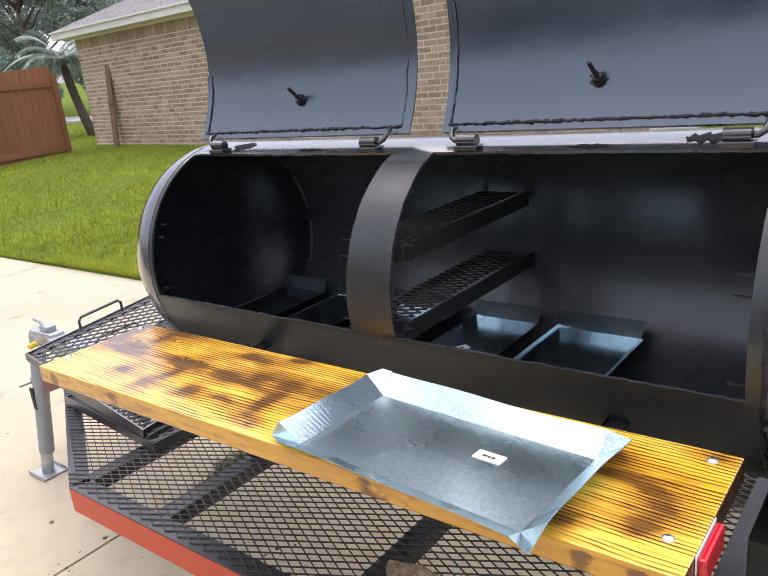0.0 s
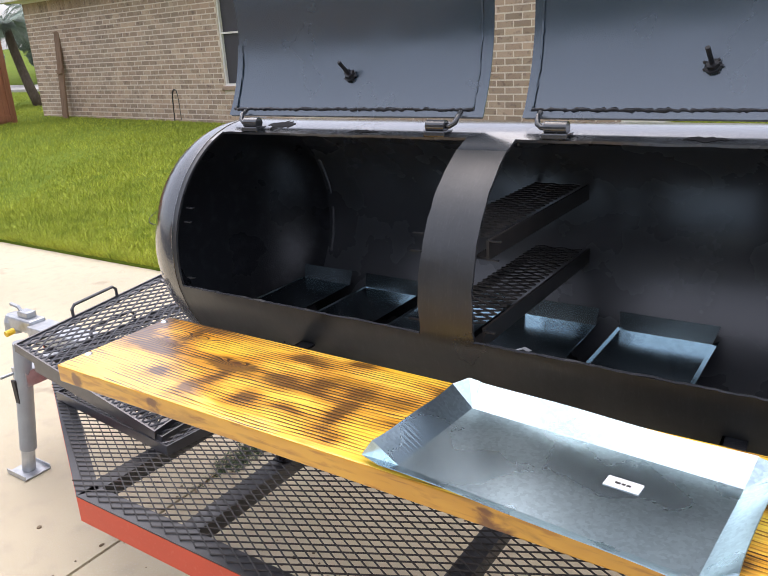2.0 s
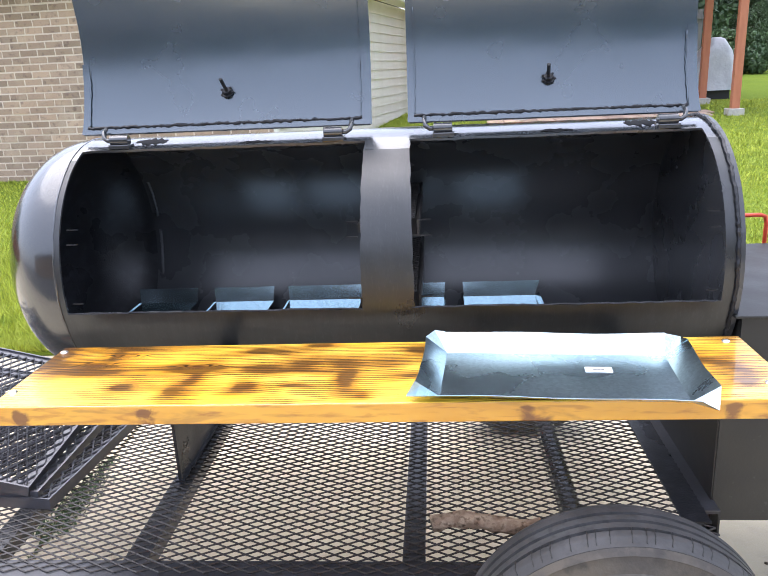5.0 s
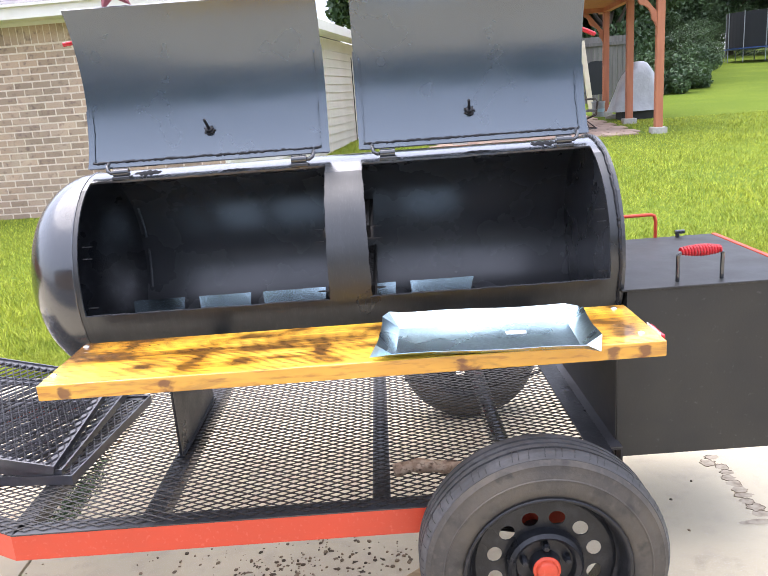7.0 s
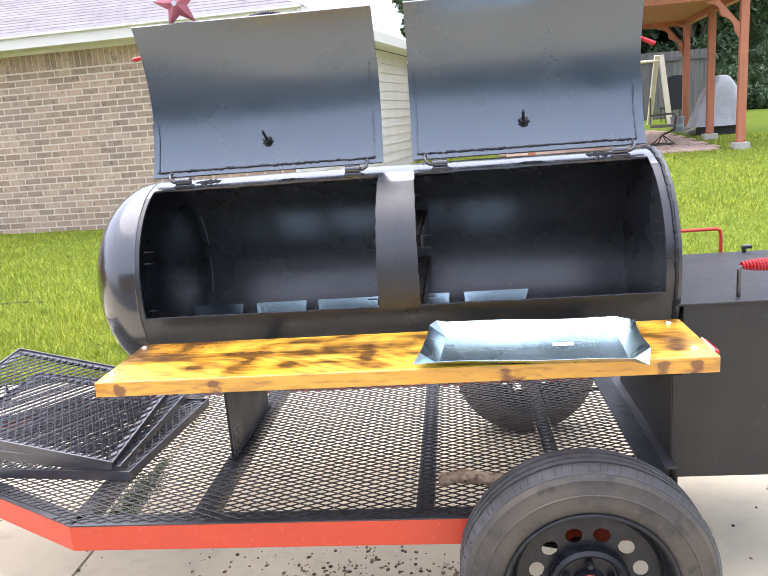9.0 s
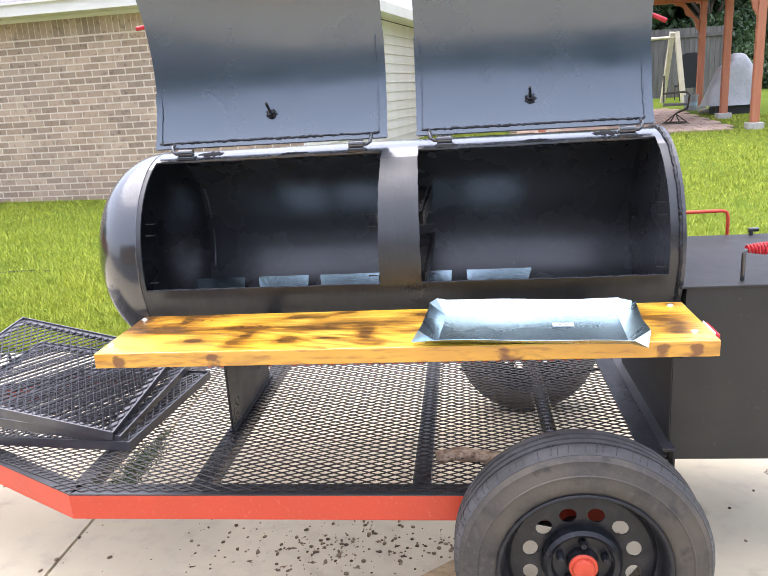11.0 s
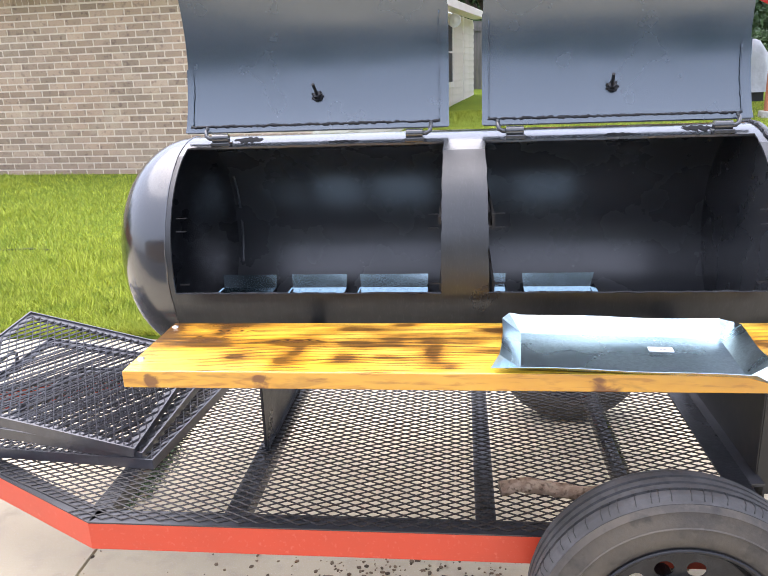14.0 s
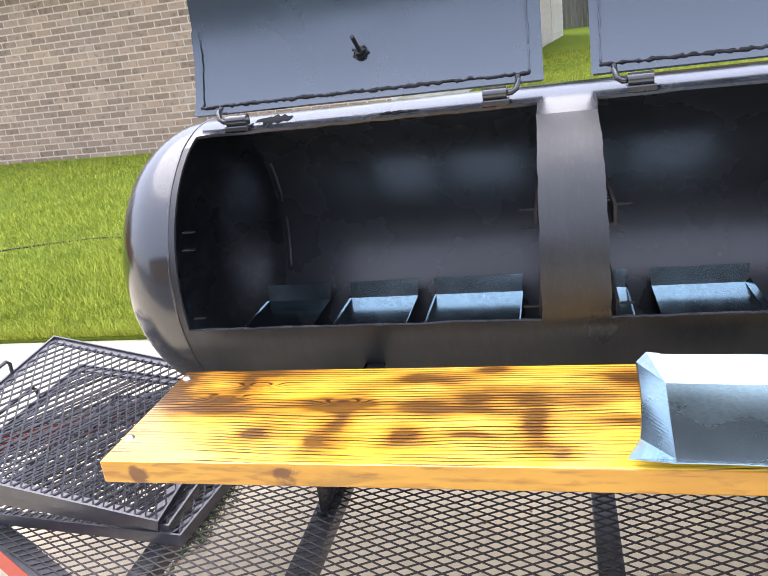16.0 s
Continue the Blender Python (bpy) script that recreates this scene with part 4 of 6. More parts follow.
def plank_mesh():
    """The sawn plank: a rounded section drawn along its length, close-meshed so that it can carry the scorch marks."""
    w, th, r = 0.316, 0.04, 0.003
    sec = [(0, ZS - th + r), *((0, ZS - th + r + (th - 2 * r) * k / 4) for k in range(1, 5)), (r * 0.3, ZS - r * 0.3)]
    sec += [(r + (w - 2 * r) * k / 64, ZS) for k in range(65)]
    sec += [(w - r * 0.3, ZS - r * 0.3), (w, ZS - r), (w, ZS - th + r), (w - r * 0.3, ZS - th + r * 0.3), (w - r, ZS - th), (r, ZS - th), (r * 0.3, ZS - th + r * 0.3)]
    n, length = 300, 1.524
    xs = [0.0, 0.0012, *np.linspace(0.003, length - 0.003, n), length - 0.0012, length]
    pull = {0: 0.003, 1: 0.0009, len(xs) - 2: 0.0009, len(xs) - 1: 0.003}
    verts, mid = [], (w / 2, ZS - th / 2)
    for i, x in enumerate(xs):
        d = pull.get(i, 0.0)
        for y, z in sec:
            sy, sz = (1 if y > mid[0] else -1), (1 if z > mid[1] else -1)
            verts.append((x, y - sy * d if min(y, w - y) < 0.004 else y, z - sz * d if min(z - ZS + th, ZS - z) < 0.004 else z))
    m = len(sec)
    faces = [(i * m + k, i * m + (k + 1) % m, (i + 1) * m + (k + 1) % m, (i + 1) * m + k) for i in range(len(xs) - 1) for k in range(m)]
    faces += [tuple(range(m))[::-1], tuple(range((len(xs) - 1) * m, len(xs) * m))]
    me = bpy.data.meshes.new("plank")
    me.from_pydata(verts, [], faces)
    me.update()
    bm = bmesh.new()
    bm.from_mesh(me)
    bmesh.ops.recalc_face_normals(bm, faces=bm.faces)
    bm.to_mesh(me)
    bm.free()
    mark = me.attributes.new("scorch", "FLOAT", "POINT")
    mark.data.foreach_set("value", [scorch(*v) for v in verts])
    return me


def shelf():
    t = thing("wooden_shelf", (0.76, 0.16, ZS - 0.04), "flame-burnt varnished pine plank shelf along the smoker", "shelf")
    part("plank", plank_mesh(), PINE, t, "scorched yellow pine plank")
    for x in (0.03, 1.485):
        for y in (0.07, 0.285):
            bm = bm_new()
            lathe(bm, [(0.0005, 0.004), (0.005, 0.0035), (0.0085, 0.0012), (0.009, 0)], Matrix.Translation((x - (0.015 if x < 1 else 0), y, ZS)), 16)
            part("screw", bm, CHROME, t, "shiny screw head", smooth=True)
    for x in (0.34, 1.27):
        bm = bm_new()
        box(bm, (x, 0.02, ZS - 0.046), (x + 0.04, 0.42, ZS - 0.0405))
        box(bm, (x, 0.30, ZS - 0.10), (x + 0.005, 0.42, ZS - 0.0405))
        part("bracket", bm, STEEL_BLACK, t)
    # tail lamp on the end of the plank
    lamp = thing("tail_light", (1.53, 0.09, ZS - 0.02), "red trailer tail light with a white back on the shelf end", "light")
    bm = bm_new()
    box(bm, (1.5245, 0.046, ZS - 0.040), (1.5265, 0.140, ZS + 0.003), bevel=0.001)
    part("backing", bm, WHITE_LABEL, lamp, "white backing plate")
    bm = bm_new()
    box(bm, (1.5268, 0.047, ZS - 0.040), (1.538, 0.139, ZS - 0.001), bevel=0.004)
    part("lens", bm, RED_LENS, lamp, "red lens")


shelf()

pan_a = pan("drip_pan", "folded galvanised steel drip pan lying on the wooden shelf", Matrix.Translation((1.102, 0.112, ZS + 0.0012)) @ pose(0, 0, 0, 0, 0, -4.5), 0.446, 0.218, 0.034, 0.045, 0.040, 0.0015, ((0.036, -0.038, 0.004), (0.040, 0.045, 0.025), (-0.028, 0.036, 0.038), (-0.062, -0.014, 0.006)))


def pan_label(cx, cy, rot, parent_pan):
    m = Matrix.Translation((cx, cy, ZS + 0.0034)) @ pose(0, 0, 0, 0, 0, rot)
    bm = bm_new()
    box(bm, (-0.026, -0.013, 0), (0.026, 0.013, 0.0006), m)
    ob = tagged(part("paper_label", bm, WHITE_LABEL), "small white paper price label stuck in the pan", "label")
    bm = bm_new()
    for k, (a, b) in enumerate(((-0.012, -0.004), (-0.002, 0.003), (0.005, 0.011))):
        box(bm, (a, -0.003, 0.0007), (b, 0.002, 0.0011), m)
    p = new("bar", mesh_from("bar", bm))
    p.data.materials.append(INK)
    p.parent = ob


pan_label(1.185, 0.133, -4, pan_a)

# ---- firebox ----
firebox = thing("firebox", (1.8, 0.7, 0.4), "flat black welded steel firebox with a red coil handle", "firebox")


def build_firebox():
    x0, x1, y0, y1, z0, z1 = 1.556, 2.09, 0.375, 1.03, 0.345, 0.868
    bm = bm_new()
    prism(bm, [(x0 - 0.030, z0), (x1, z0), (x1, z1), (x0 - 0.003, z1), (x0 - 0.003, 0.664), (x0 - 0.030, 0.664)], 1, y0, y1)
    part("body", bm, FIREBOX, firebox)
    bm = bm_new()
    box(bm, (x0 - 0.034, y0 + 0.002, z0), (x0 - 0.0305, y1, 0.664))
    part("side_plate", bm, MESH_BLACK, firebox, "smooth black side plate")
    bm = bm_new()
    box(bm, (x0 - 0.02, y0 - 0.006, z1 + 0.001), (x1, y1 + 0.012, z1 + 0.008), bevel=0.002)
    top = part("lid", bm, FIREBOX, firebox, "black plate lid")
    zt = z1 + 0.008
    for x in (1.715, 1.845):
        bm = bm_new()
        tube(bm, [(x, 0.42, zt), (x, 0.42, zt + 0.078), (x + (0.012 if x < 1.8 else -0.012), 0.42, zt + 0.088)], 0.006, 10)
        part("handle_post", bm, BLACK, top)
    coil_handle(top, 1.722, 1.84, 0.42, zt + 0.090, RED_GLOSS, 0.013, 14)
    bm = bm_new()
    box(bm, (x1 + 0.001, y0, z1 - 0.03), (x1 + 0.017, y1 + 0.01, z1 + 0.010))
    part("edge_angle", bm, RED, firebox, "red angle along the edge")
    bm = bm_new()
    tube(bm, [(1.58, 1.08, 0.955), (1.875, 1.08, 0.957), (1.89, 1.08, 0.952), (1.895, 1.08, 0.93), (1.895, 1.08, 0.60)], 0.0065, 10)
    part("pull_rod", bm, RED, firebox, "red bent rod", smooth=True)
    bm = bm_new()
    tube(bm, [(1.955, 1.02, zt), (1.955, 1.02, zt + 0.018)], 0.008, 10)
    tube(bm, [(1.945, 1.02, zt + 0.020), (1.98, 1.02, zt + 0.020)], 0.0075, 10)
    part("knob", bm, BLACK, firebox)


build_firebox()

# ---- trailer ----
YT = 0.687
trailer = thing("utility_trailer", (0.6, YT, 0.0), "small red utility trailer with black mesh deck, single axle", "trailer")
Y0, Y1 = 0.08, 2 * YT - 0.08
ZD = 0.40
SLOPE = 0.545
XC = -0.19


def rail(pts, name="frame_rail", mat=None, z0=0.325, z1=0.398, w=0.045, side=1):
    """A channel along two plan points; side: which way its thickness lies."""
    a, b = Vector((*pts[0], 0)), Vector((*pts[1], 0))
    d = (b - a).normalized()
    nrm = Vector((-d.y, d.x, 0)) * side
    bm = bm_new()
    m = Matrix((( d.x, nrm.x, 0, a.x), (d.y, nrm.y, 0, a.y), (0, 0, 1, 0), (0, 0, 0, 1)))
    n = (b - a).length
    box(bm, (0, 0, z0), (n, 0.005, z1), m)
    box(bm, (0, 0.005, z0), (n, w, z0 + 0.005), m)
    box(bm, (0, 0.005, z1 - 0.005), (n, w, z1), m)
    bmesh.ops.recalc_face_normals(bm, faces=bm.faces)
    ob = part(name, bm, mat or RED, trailer)
    bm = bm_new()
    box(bm, (0.0, 0.001, z1), (n, w + 0.012, z1 + 0.004), m)
    bmesh.ops.recalc_face_normals(bm, faces=bm.faces)
    part("top_flange", bm, FRAME_BLACK, ob, "black flange")
    return ob


APEX = XC - (YT - Y0) / SLOPE
rail(((XC, Y0), (1.44, Y0)))
rail(((XC, Y1), (1.44, Y1)), side=-1)
rail(((XC, Y0), (APEX, YT)), side=-1)
rail(((XC, Y1), (APEX, YT)), side=1)
rail(((1.53, Y0 + 0.25), (1.53, Y1 - 0.05)), side=1, mat=STEEL_BLACK)
for x, w in ((-0.19, 0.05), (0.172, 0.055), (0.805, 0.05)):
    bm = bm_new()
    box(bm, (x - w / 2, Y0 + 0.06, ZD - 0.045), (x + w / 2, Y1 - 0.06, ZD - 0.003))
    part("cross_member", bm, FRAME_BLACK, trailer)
bm = bm_new()
box(bm, (1.425, Y0 + 0.19, ZD + 0.006), (1.487, Y1 - 0.06, ZD + 0.011))
part("deck_plate", bm, STEEL_BLACK, trailer, "black flat bar along the deck end")


def in_deck(x, y):
    s = max(0.0, XC - x) * SLOPE
    return Y0 + 0.012 + s < y < Y1 - 0.012 - s


part("deck_mesh", expanded("deck_mesh", -1.15, 1.50, Y0, Y1, 0.4035, 0.0508, 0.0255, 0.0028, 0.0018, in_deck), MESH_BLACK, trailer, "black expanded-metal deck")
tagged(trailer.children[-1], kind="stuff")
# coupler, jack
APEX += 0.09
bm = bm_new()
box(bm, (APEX - 0.10, YT - 0.05, 0.41), (APEX + 0.25, YT + 0.05, 0.475), bevel=0.006)
box(bm, (APEX - 0.26, YT - 0.036, 0.43), (APEX - 0.09, YT + 0.036, 0.49), bevel=0.01)
lathe(bm, [(0.0005, 0.08), (0.03, 0.075), (0.042, 0.05), (0.045, 0.0), (0.04, 0.0)], Matrix.Translation((APEX - 0.27, YT, 0.41)), 24)
coupler = part("coupler", bm, GALV_JACK, trailer, "zinc-plated tongue coupler")
bm = bm_new()
tube(bm, [(APEX - 0.16, YT - 0.01, 0.49), (APEX - 0.20, YT - 0.01, 0.53), (APEX - 0.25, YT - 0.01, 0.535)], 0.008, 8)
box(bm, (APEX - 0.20, YT - 0.022, 0.49), (APEX - 0.13, YT + 0.022, 0.515), bevel=0.004)
part("latch", bm, GALV_JACK, coupler)
bm = bm_new()
tube(bm, [(APEX - 0.20, YT - 0.05, 0.44), (APEX - 0.20, YT - 0.085, 0.435)], 0.013, 12)
part("latch_pin", bm, BRASS, coupler, "yellow pin cap")
JX, JY = -1.10, 0.415
bm = bm_new()
tube(bm, [(JX + 0.013, JY + 0.01, 0.10), (JX + 0.0645, JY + 0.0484, 0.525)], 0.030, 24)
jack = part("jack", bm, GREY_PAINT, trailer, "grey tongue jack standing on the driveway", smooth=False)
bm = bm_new()
tube(bm, [(JX, JY, 0.012), (JX + 0.0135, JY + 0.01, 0.11)], 0.024, 20)
part("inner_tube", bm, GALV_JACK, jack)
bm = bm_new()
box(bm, (JX - 0.06, JY - 0.05, 0.003), (JX + 0.06, JY + 0.05, 0.009), bevel=0.002)
for s in (-1, 1):
    box(bm, (JX - 0.06, JY + s * 0.05 - 0.002, 0.003), (JX + 0.06, JY + s * 0.05 + 0.002, 0.022))
part("foot_plate", bm, GALV_JACK, jack)
bm = bm_new()
box(bm, (JX + 0.028, JY - 0.002, 0.30), (JX + 0.050, JY + 0.006, 0.39))
part("decal", bm, INK, jack, "dark warning decal")
bm = bm_new()
box(bm, (JX - 0.01, JY + 0.028, 0.36), (JX + 0.08, JY + 0.20, 0.42))
tube(bm, [(JX, JY - 0.022, 0.40), (JX, JY + 0.05, 0.40)], 0.006, 10)
part("mount", bm, GALV_JACK, jack)


def wheel(yo, yi, label):
    """A steel wheel with a used tyre; yo: the outer side, yi: the inner."""
    s = -1 if yo < yi else 1
    cx, cz, rt = 1.205, 0.311, 0.311
    w = abs(yo - yi)
    m = Matrix.Translation((cx, yo, cz)) @ (pose(0, 0, 0, 90, 0, 0) if s < 0 else pose(0, 0, 0, -90, 0, 0))
    # axis z of m points outwards
    bm = bm_new()
    prof = [(0.200, -0.012), (0.212, -0.004), (0.235, 0.000), (0.252, -0.0015), (0.2535, 0.0006), (0.256, 0.0006), (0.258, -0.0022), (0.272, -0.0055), (0.286, -0.011), (0.2885, -0.0105), (0.291, -0.0135), (0.299, -0.0215), (0.3005, -0.0215), (0.303, -0.0265), (0.3035, -0.029), (0.308, -0.035)]
    for k in range(4):
        a, b = -0.040 - k * (w - 0.08) / 4, -0.040 - (k + 1) * (w - 0.08) / 4
        prof += [(rt, a), (rt, b + 0.009), (rt - 0.008, b + 0.008), (rt - 0.008, b + 0.001)]
    prof += [(0.306, -w + 0.034), (0.298, -w + 0.02), (0.262, -w + 0.003), (0.235, -w), (0.200, -w + 0.012)]
    lathe(bm, prof, m, 96)
    for f in bm.faces:
        c = m.inverted() @ f.calc_center_median()
        f.material_index = 0 if math.hypot(c.x, c.y) > 0.299 else 1
    wh = part("wheel", bm, RUBBER, trailer, label, smooth=False)
    wh.data.materials.append(RUBBER_SIDE)
    sharpen(wh.data, 40)
    # shoulder sipes
    bm = bm_new()
    for k in range(72):
        a = 2 * math.pi * (k + 0.3 * math.sin(k * 1.7)) / 72
        mm = m @ pose(0, 0, 0, 0, 0, math.degrees(a))
        tube(bm, [mm @ Vector((r, 0.003 * (z + 0.05) / 0.02, z)) for r, z in ((0.3033, -0.028), (0.308, -0.0355), (0.3109, -0.041), (0.3109, -0.064))], 0.0011, 5)
    tagged(part("tread_sipe", bm, INK, wh), kind="stuff")
    bm = bm_new()
    lathe(bm, [(0.203, -0.012), (0.209, 0.000), (0.205, 0.004), (0.199, 0.000), (0.193, -0.014), (0.188, -0.040), (0.182, -0.060), (0.160, -0.062)], m, 72)
    lathe(bm, [(0.185, -0.060), (0.185, -w + 0.02), (0.205, -w + 0.01)], m, 48)
    rim = part("rim", bm, STEEL_BLACK, wh, "black steel rim with round holes", smooth=True)
    # disc with real holes
    bm = bm_new()
    holes = 12
    hc, hr, r0, r1 = 0.128, 0.020, 0.092, 0.172
    wedge = math.pi / holes
    arc = [wedge * (k / 3 - 1) for k in range(7)]
    edge_r = [r1 + (r0 - r1) * k / 4 for k in (1, 2, 3)]
    border = [(r1, q) for q in arc] + [(r, wedge) for r in edge_r] + [(r0, q) for q in reversed(arc)] + [(r, -wedge) for r in reversed(edge_r)]
    for k in range(holes):
        a0 = 2 * math.pi * (k + 0.5) / holes
        hole, outer = [], []
        for r, q in border:
            outer.append(bm.verts.new(m @ Vector((r * math.cos(a0 + q), r * math.sin(a0 + q), -0.052 - 0.10 * abs(r - hc)))))
            d = Vector((r * math.cos(q) - hc, r * math.sin(q))).normalized()
            px, py = hc + hr * 0.9 * d.x, hr * 1.05 * d.y
            hole.append(bm.verts.new(m @ Vector((px * math.cos(a0) - py * math.sin(a0), px * math.sin(a0) + py * math.cos(a0), -0.052))))
        for j in range(len(border)):
            i = (j + 1) % len(border)
            bm.faces.new((hole[j], hole[i], outer[i], outer[j]))
    lathe(bm, [(0.170, -0.057), (0.184, -0.064)], m, 72)
    lathe(bm, [(0.100, -0.056), (0.094, -0.030), (0.086, -0.022), (0.076, -0.030), (0.070, -0.046), (0.040, -0.046), (0.034, -0.02), (0.0005, -0.02)], m, 60)
    d = part("disc", bm, STEEL_BLACK, rim, smooth=False)
    so = d.modifiers.new("plate", "SOLIDIFY")
    so.thickness = 0.003
    for k in range(5):
        a = 2 * math.pi * k / 5 + 0.3
        bm = bm_new()
        lathe(bm, [(0.0005, -0.018), (0.007, -0.02), (0.0105, -0.03), (0.0105, -0.046)], m @ Matrix.Translation((0.056 * math.cos(a), 0.056 * math.sin(a), 0)), 6)
        part("lug_nut", bm, STEEL_BLACK, rim)
    bm = bm_new()
    lathe(bm, [(0.0005, -0.004), (0.022, -0.005), (0.0265, -0.009), (0.027, -0.024)], m, 28)
    lathe(bm, [(0.027, -0.016), (0.034, -0.016), (0.035, -0.026)], m, 28)
    part("grease_cap", bm, RED, rim, "red hub cap", smooth=True)


wheel(-0.115, 0.062, "worn black tyre on a black steel wheel")
wheel(Y1 + 0.315, Y1 + 0.138, "worn black tyre on a black steel wheel")
bm = bm_new()
tube(bm, [(1.205, 0.0, 0.311), (1.205, 2 * YT + 0.12, 0.311)], 0.03, 14)
axle = part("axle", bm, STEEL_BLACK, trailer)
for y in (Y0 + 0.09, Y1 - 0.09):
    bm = bm_new()
    for k in range(3):
        n = 0.30 - 0.07 * k
        tube(bm, [(1.205 + n * t, y, 0.27 + 0.045 * t * t - 0.01 * k) for t in np.linspace(-1, 1, 9)], 0.006, 6)
    part("leaf_spring", bm, STEEL_BLACK, axle)


# ---- loose things on the trailer ----
def grate(name, m, w, d, label, handle):
    """A cooking grate: angle frame round expanded metal, with a bent handle."""
    t = thing(name, m.translation, label, "grate", group="cooking grates stacked on the trailer")
    t.matrix_world = m
    def sub(nm, bm, mat, lab=""):
        ob = part(nm, bm, mat)
        ob.parent = t
        if lab:
            tagged(ob, lab)
        return ob
    for lo, hi in (((0, 0, 0), (w, 0.005, 0.030)), ((0, d - 0.005, 0), (w, d, 0.030)), ((0, 0.005, 0), (0.005, d - 0.005, 0.030)), ((w - 0.005, 0.005, 0), (w, d - 0.005, 0.030))):
        bm = bm_new()
        box(bm, lo, hi)
        along = 0 if hi[0] - lo[0] > 0.1 else 1
        inner = [list(lo), list(hi)]
        near = lo[1 - along] < 0.1
        inner[0][1 - along], inner[1][1 - along] = (0.005, 0.026) if near else (hi[1 - along] - 0.026, hi[1 - along] - 0.005)
        inner[0][2], inner[1][2] = 0.0215, 0.0245
        box(bm, *inner)
        sub("frame_bar", bm, GRATE)
    me = expanded("grate_mesh", 0.004, d - 0.03, -w + 0.006, -0.006, 0.0248, 0.0508, 0.0255, 0.0033, 0.003, None, pose(0, 0, 0, 0, 0, 90))
    tagged(sub("grate_mesh", me, GRATE, "black expanded metal"), kind="stuff")
    if handle:
        bm = bm_new()
        a, b = d * 0.36, d * 0.66
        tube(bm, [(0.006, a, 0.0), (-0.002, a, 0.055), (-0.004, a + 0.012, 0.068), (-0.004, b - 0.012, 0.068), (-0.002, b, 0.055), (0.006, b, 0.0)], 0.0055, 8)
        sub("handle", bm, GRATE)
    return t


def laid(left, right, depth_dir):
    """The pose of a grate from its left and right near corners (tops) and the way of its depth."""
    o, e = Vector(left), (Vector(right) - Vector(left)).normalized()
    f = Vector(depth_dir)
    f = (f - e * f.dot(e)).normalized()
    u = e.cross(f)
    m = Matrix((e, f, u)).transposed().to_4x4()
    return Matrix.Translation(o - u * 0.028) @ m


grate("cooking_grate", laid((-0.735, 0.385, 0.436), (-0.115, 0.325, 0.436), (0.09, 1, 0)), 0.62, 0.60, "black expanded-metal cooking grate flat on the deck under two more", False)
grate("cooking_grate", laid((-0.765, 0.350, 0.545), (-0.140, 0.340, 0.447), (0.05, 1, 0.03)), 0.62, 0.60, "black expanded-metal cooking grate tilted between two others", True)
grate("cooking_grate", laid((-0.778, 0.308, 0.628), (-0.167, 0.332, 0.466), (0.04, 1, 0.07)), 0.63, 0.61, "black expanded-metal cooking grate tilted on top of the stack", True)


def log():
    bm = bm_new()
    rng = random.Random(2)
    pts, radii = [], []
    for k in range(15):
        t = k / 14
        pts.append((0.845 + 0.25 * t, 0.248 + 0.012 * math.sin(t * 5), 0.4225 + 0.003 * math.sin(t * 7)))
        radii.append(0.0185 + rng.uniform(-0.0022, 0.0022))
    tube(bm, pts, 0.03, 18, radii=radii)
    for v in bm.verts:
        v.co += Vector((0, 1, 1)) * 0.0035 * noise.noise(v.co * 40)
    tagged(part("firewood_log", bm, BARK, None, smooth=True), "short bark-covered firewood log on the mesh deck", "log")


log()

INNER = "folded galvanised steel pan in the bottom of the barrel"
for cx, pw in ((0.03, 0.18), (0.271, 0.182), (0.524, 0.222), (0.795, 0.19)):
    pan("drip_pan", INNER, Matrix.Translation((cx, 0.694, 0.765)), pw, 0.43, 0.044, 0.004, 0.011, 0.0, (), GALV_DIM, 0.08)
pan("drip_pan", "galvanised steel pan with a flared side, in the barrel", Matrix.Translation((1.057, 0.694, 0.765)), 0.213, 0.43, 0.044, 0.014, 0.011, 0.0, (), GALV_DIM, 0.15, 0.004)

bm = bm_new()
box(bm, (-0.019, -0.013, 0), (0.019, 0.013, 0.0006), Matrix.Translation((0.79, 0.68, 0.7685)) @ pose(0, 0, 0, 0, 0, 60))
inner_label = tagged(part("paper_label", bm, WHITE_LABEL), "small white paper label stuck on a pan in the barrel", "label")
bm = bm_new()
box(bm, (-0.010, -0.004, 0.0007), (0.006, 0.003, 0.001), Matrix.Translation((0.79, 0.68, 0.7685)) @ pose(0, 0, 0, 0, 0, 60))
part("bar", bm, INK).parent = inner_label

# ---- house ----
HY, HX0, HX1 = 8.2, -14.6, -1.08
WALL_TOP = 2.66
house = thing("brick_house", ((HX0 + HX1) / 2, HY + 3, 0.2), "single-storey tan brick house with a grey shingle roof", "house")
WIN = (-8.10, -7.30, 0.87, 2.58)


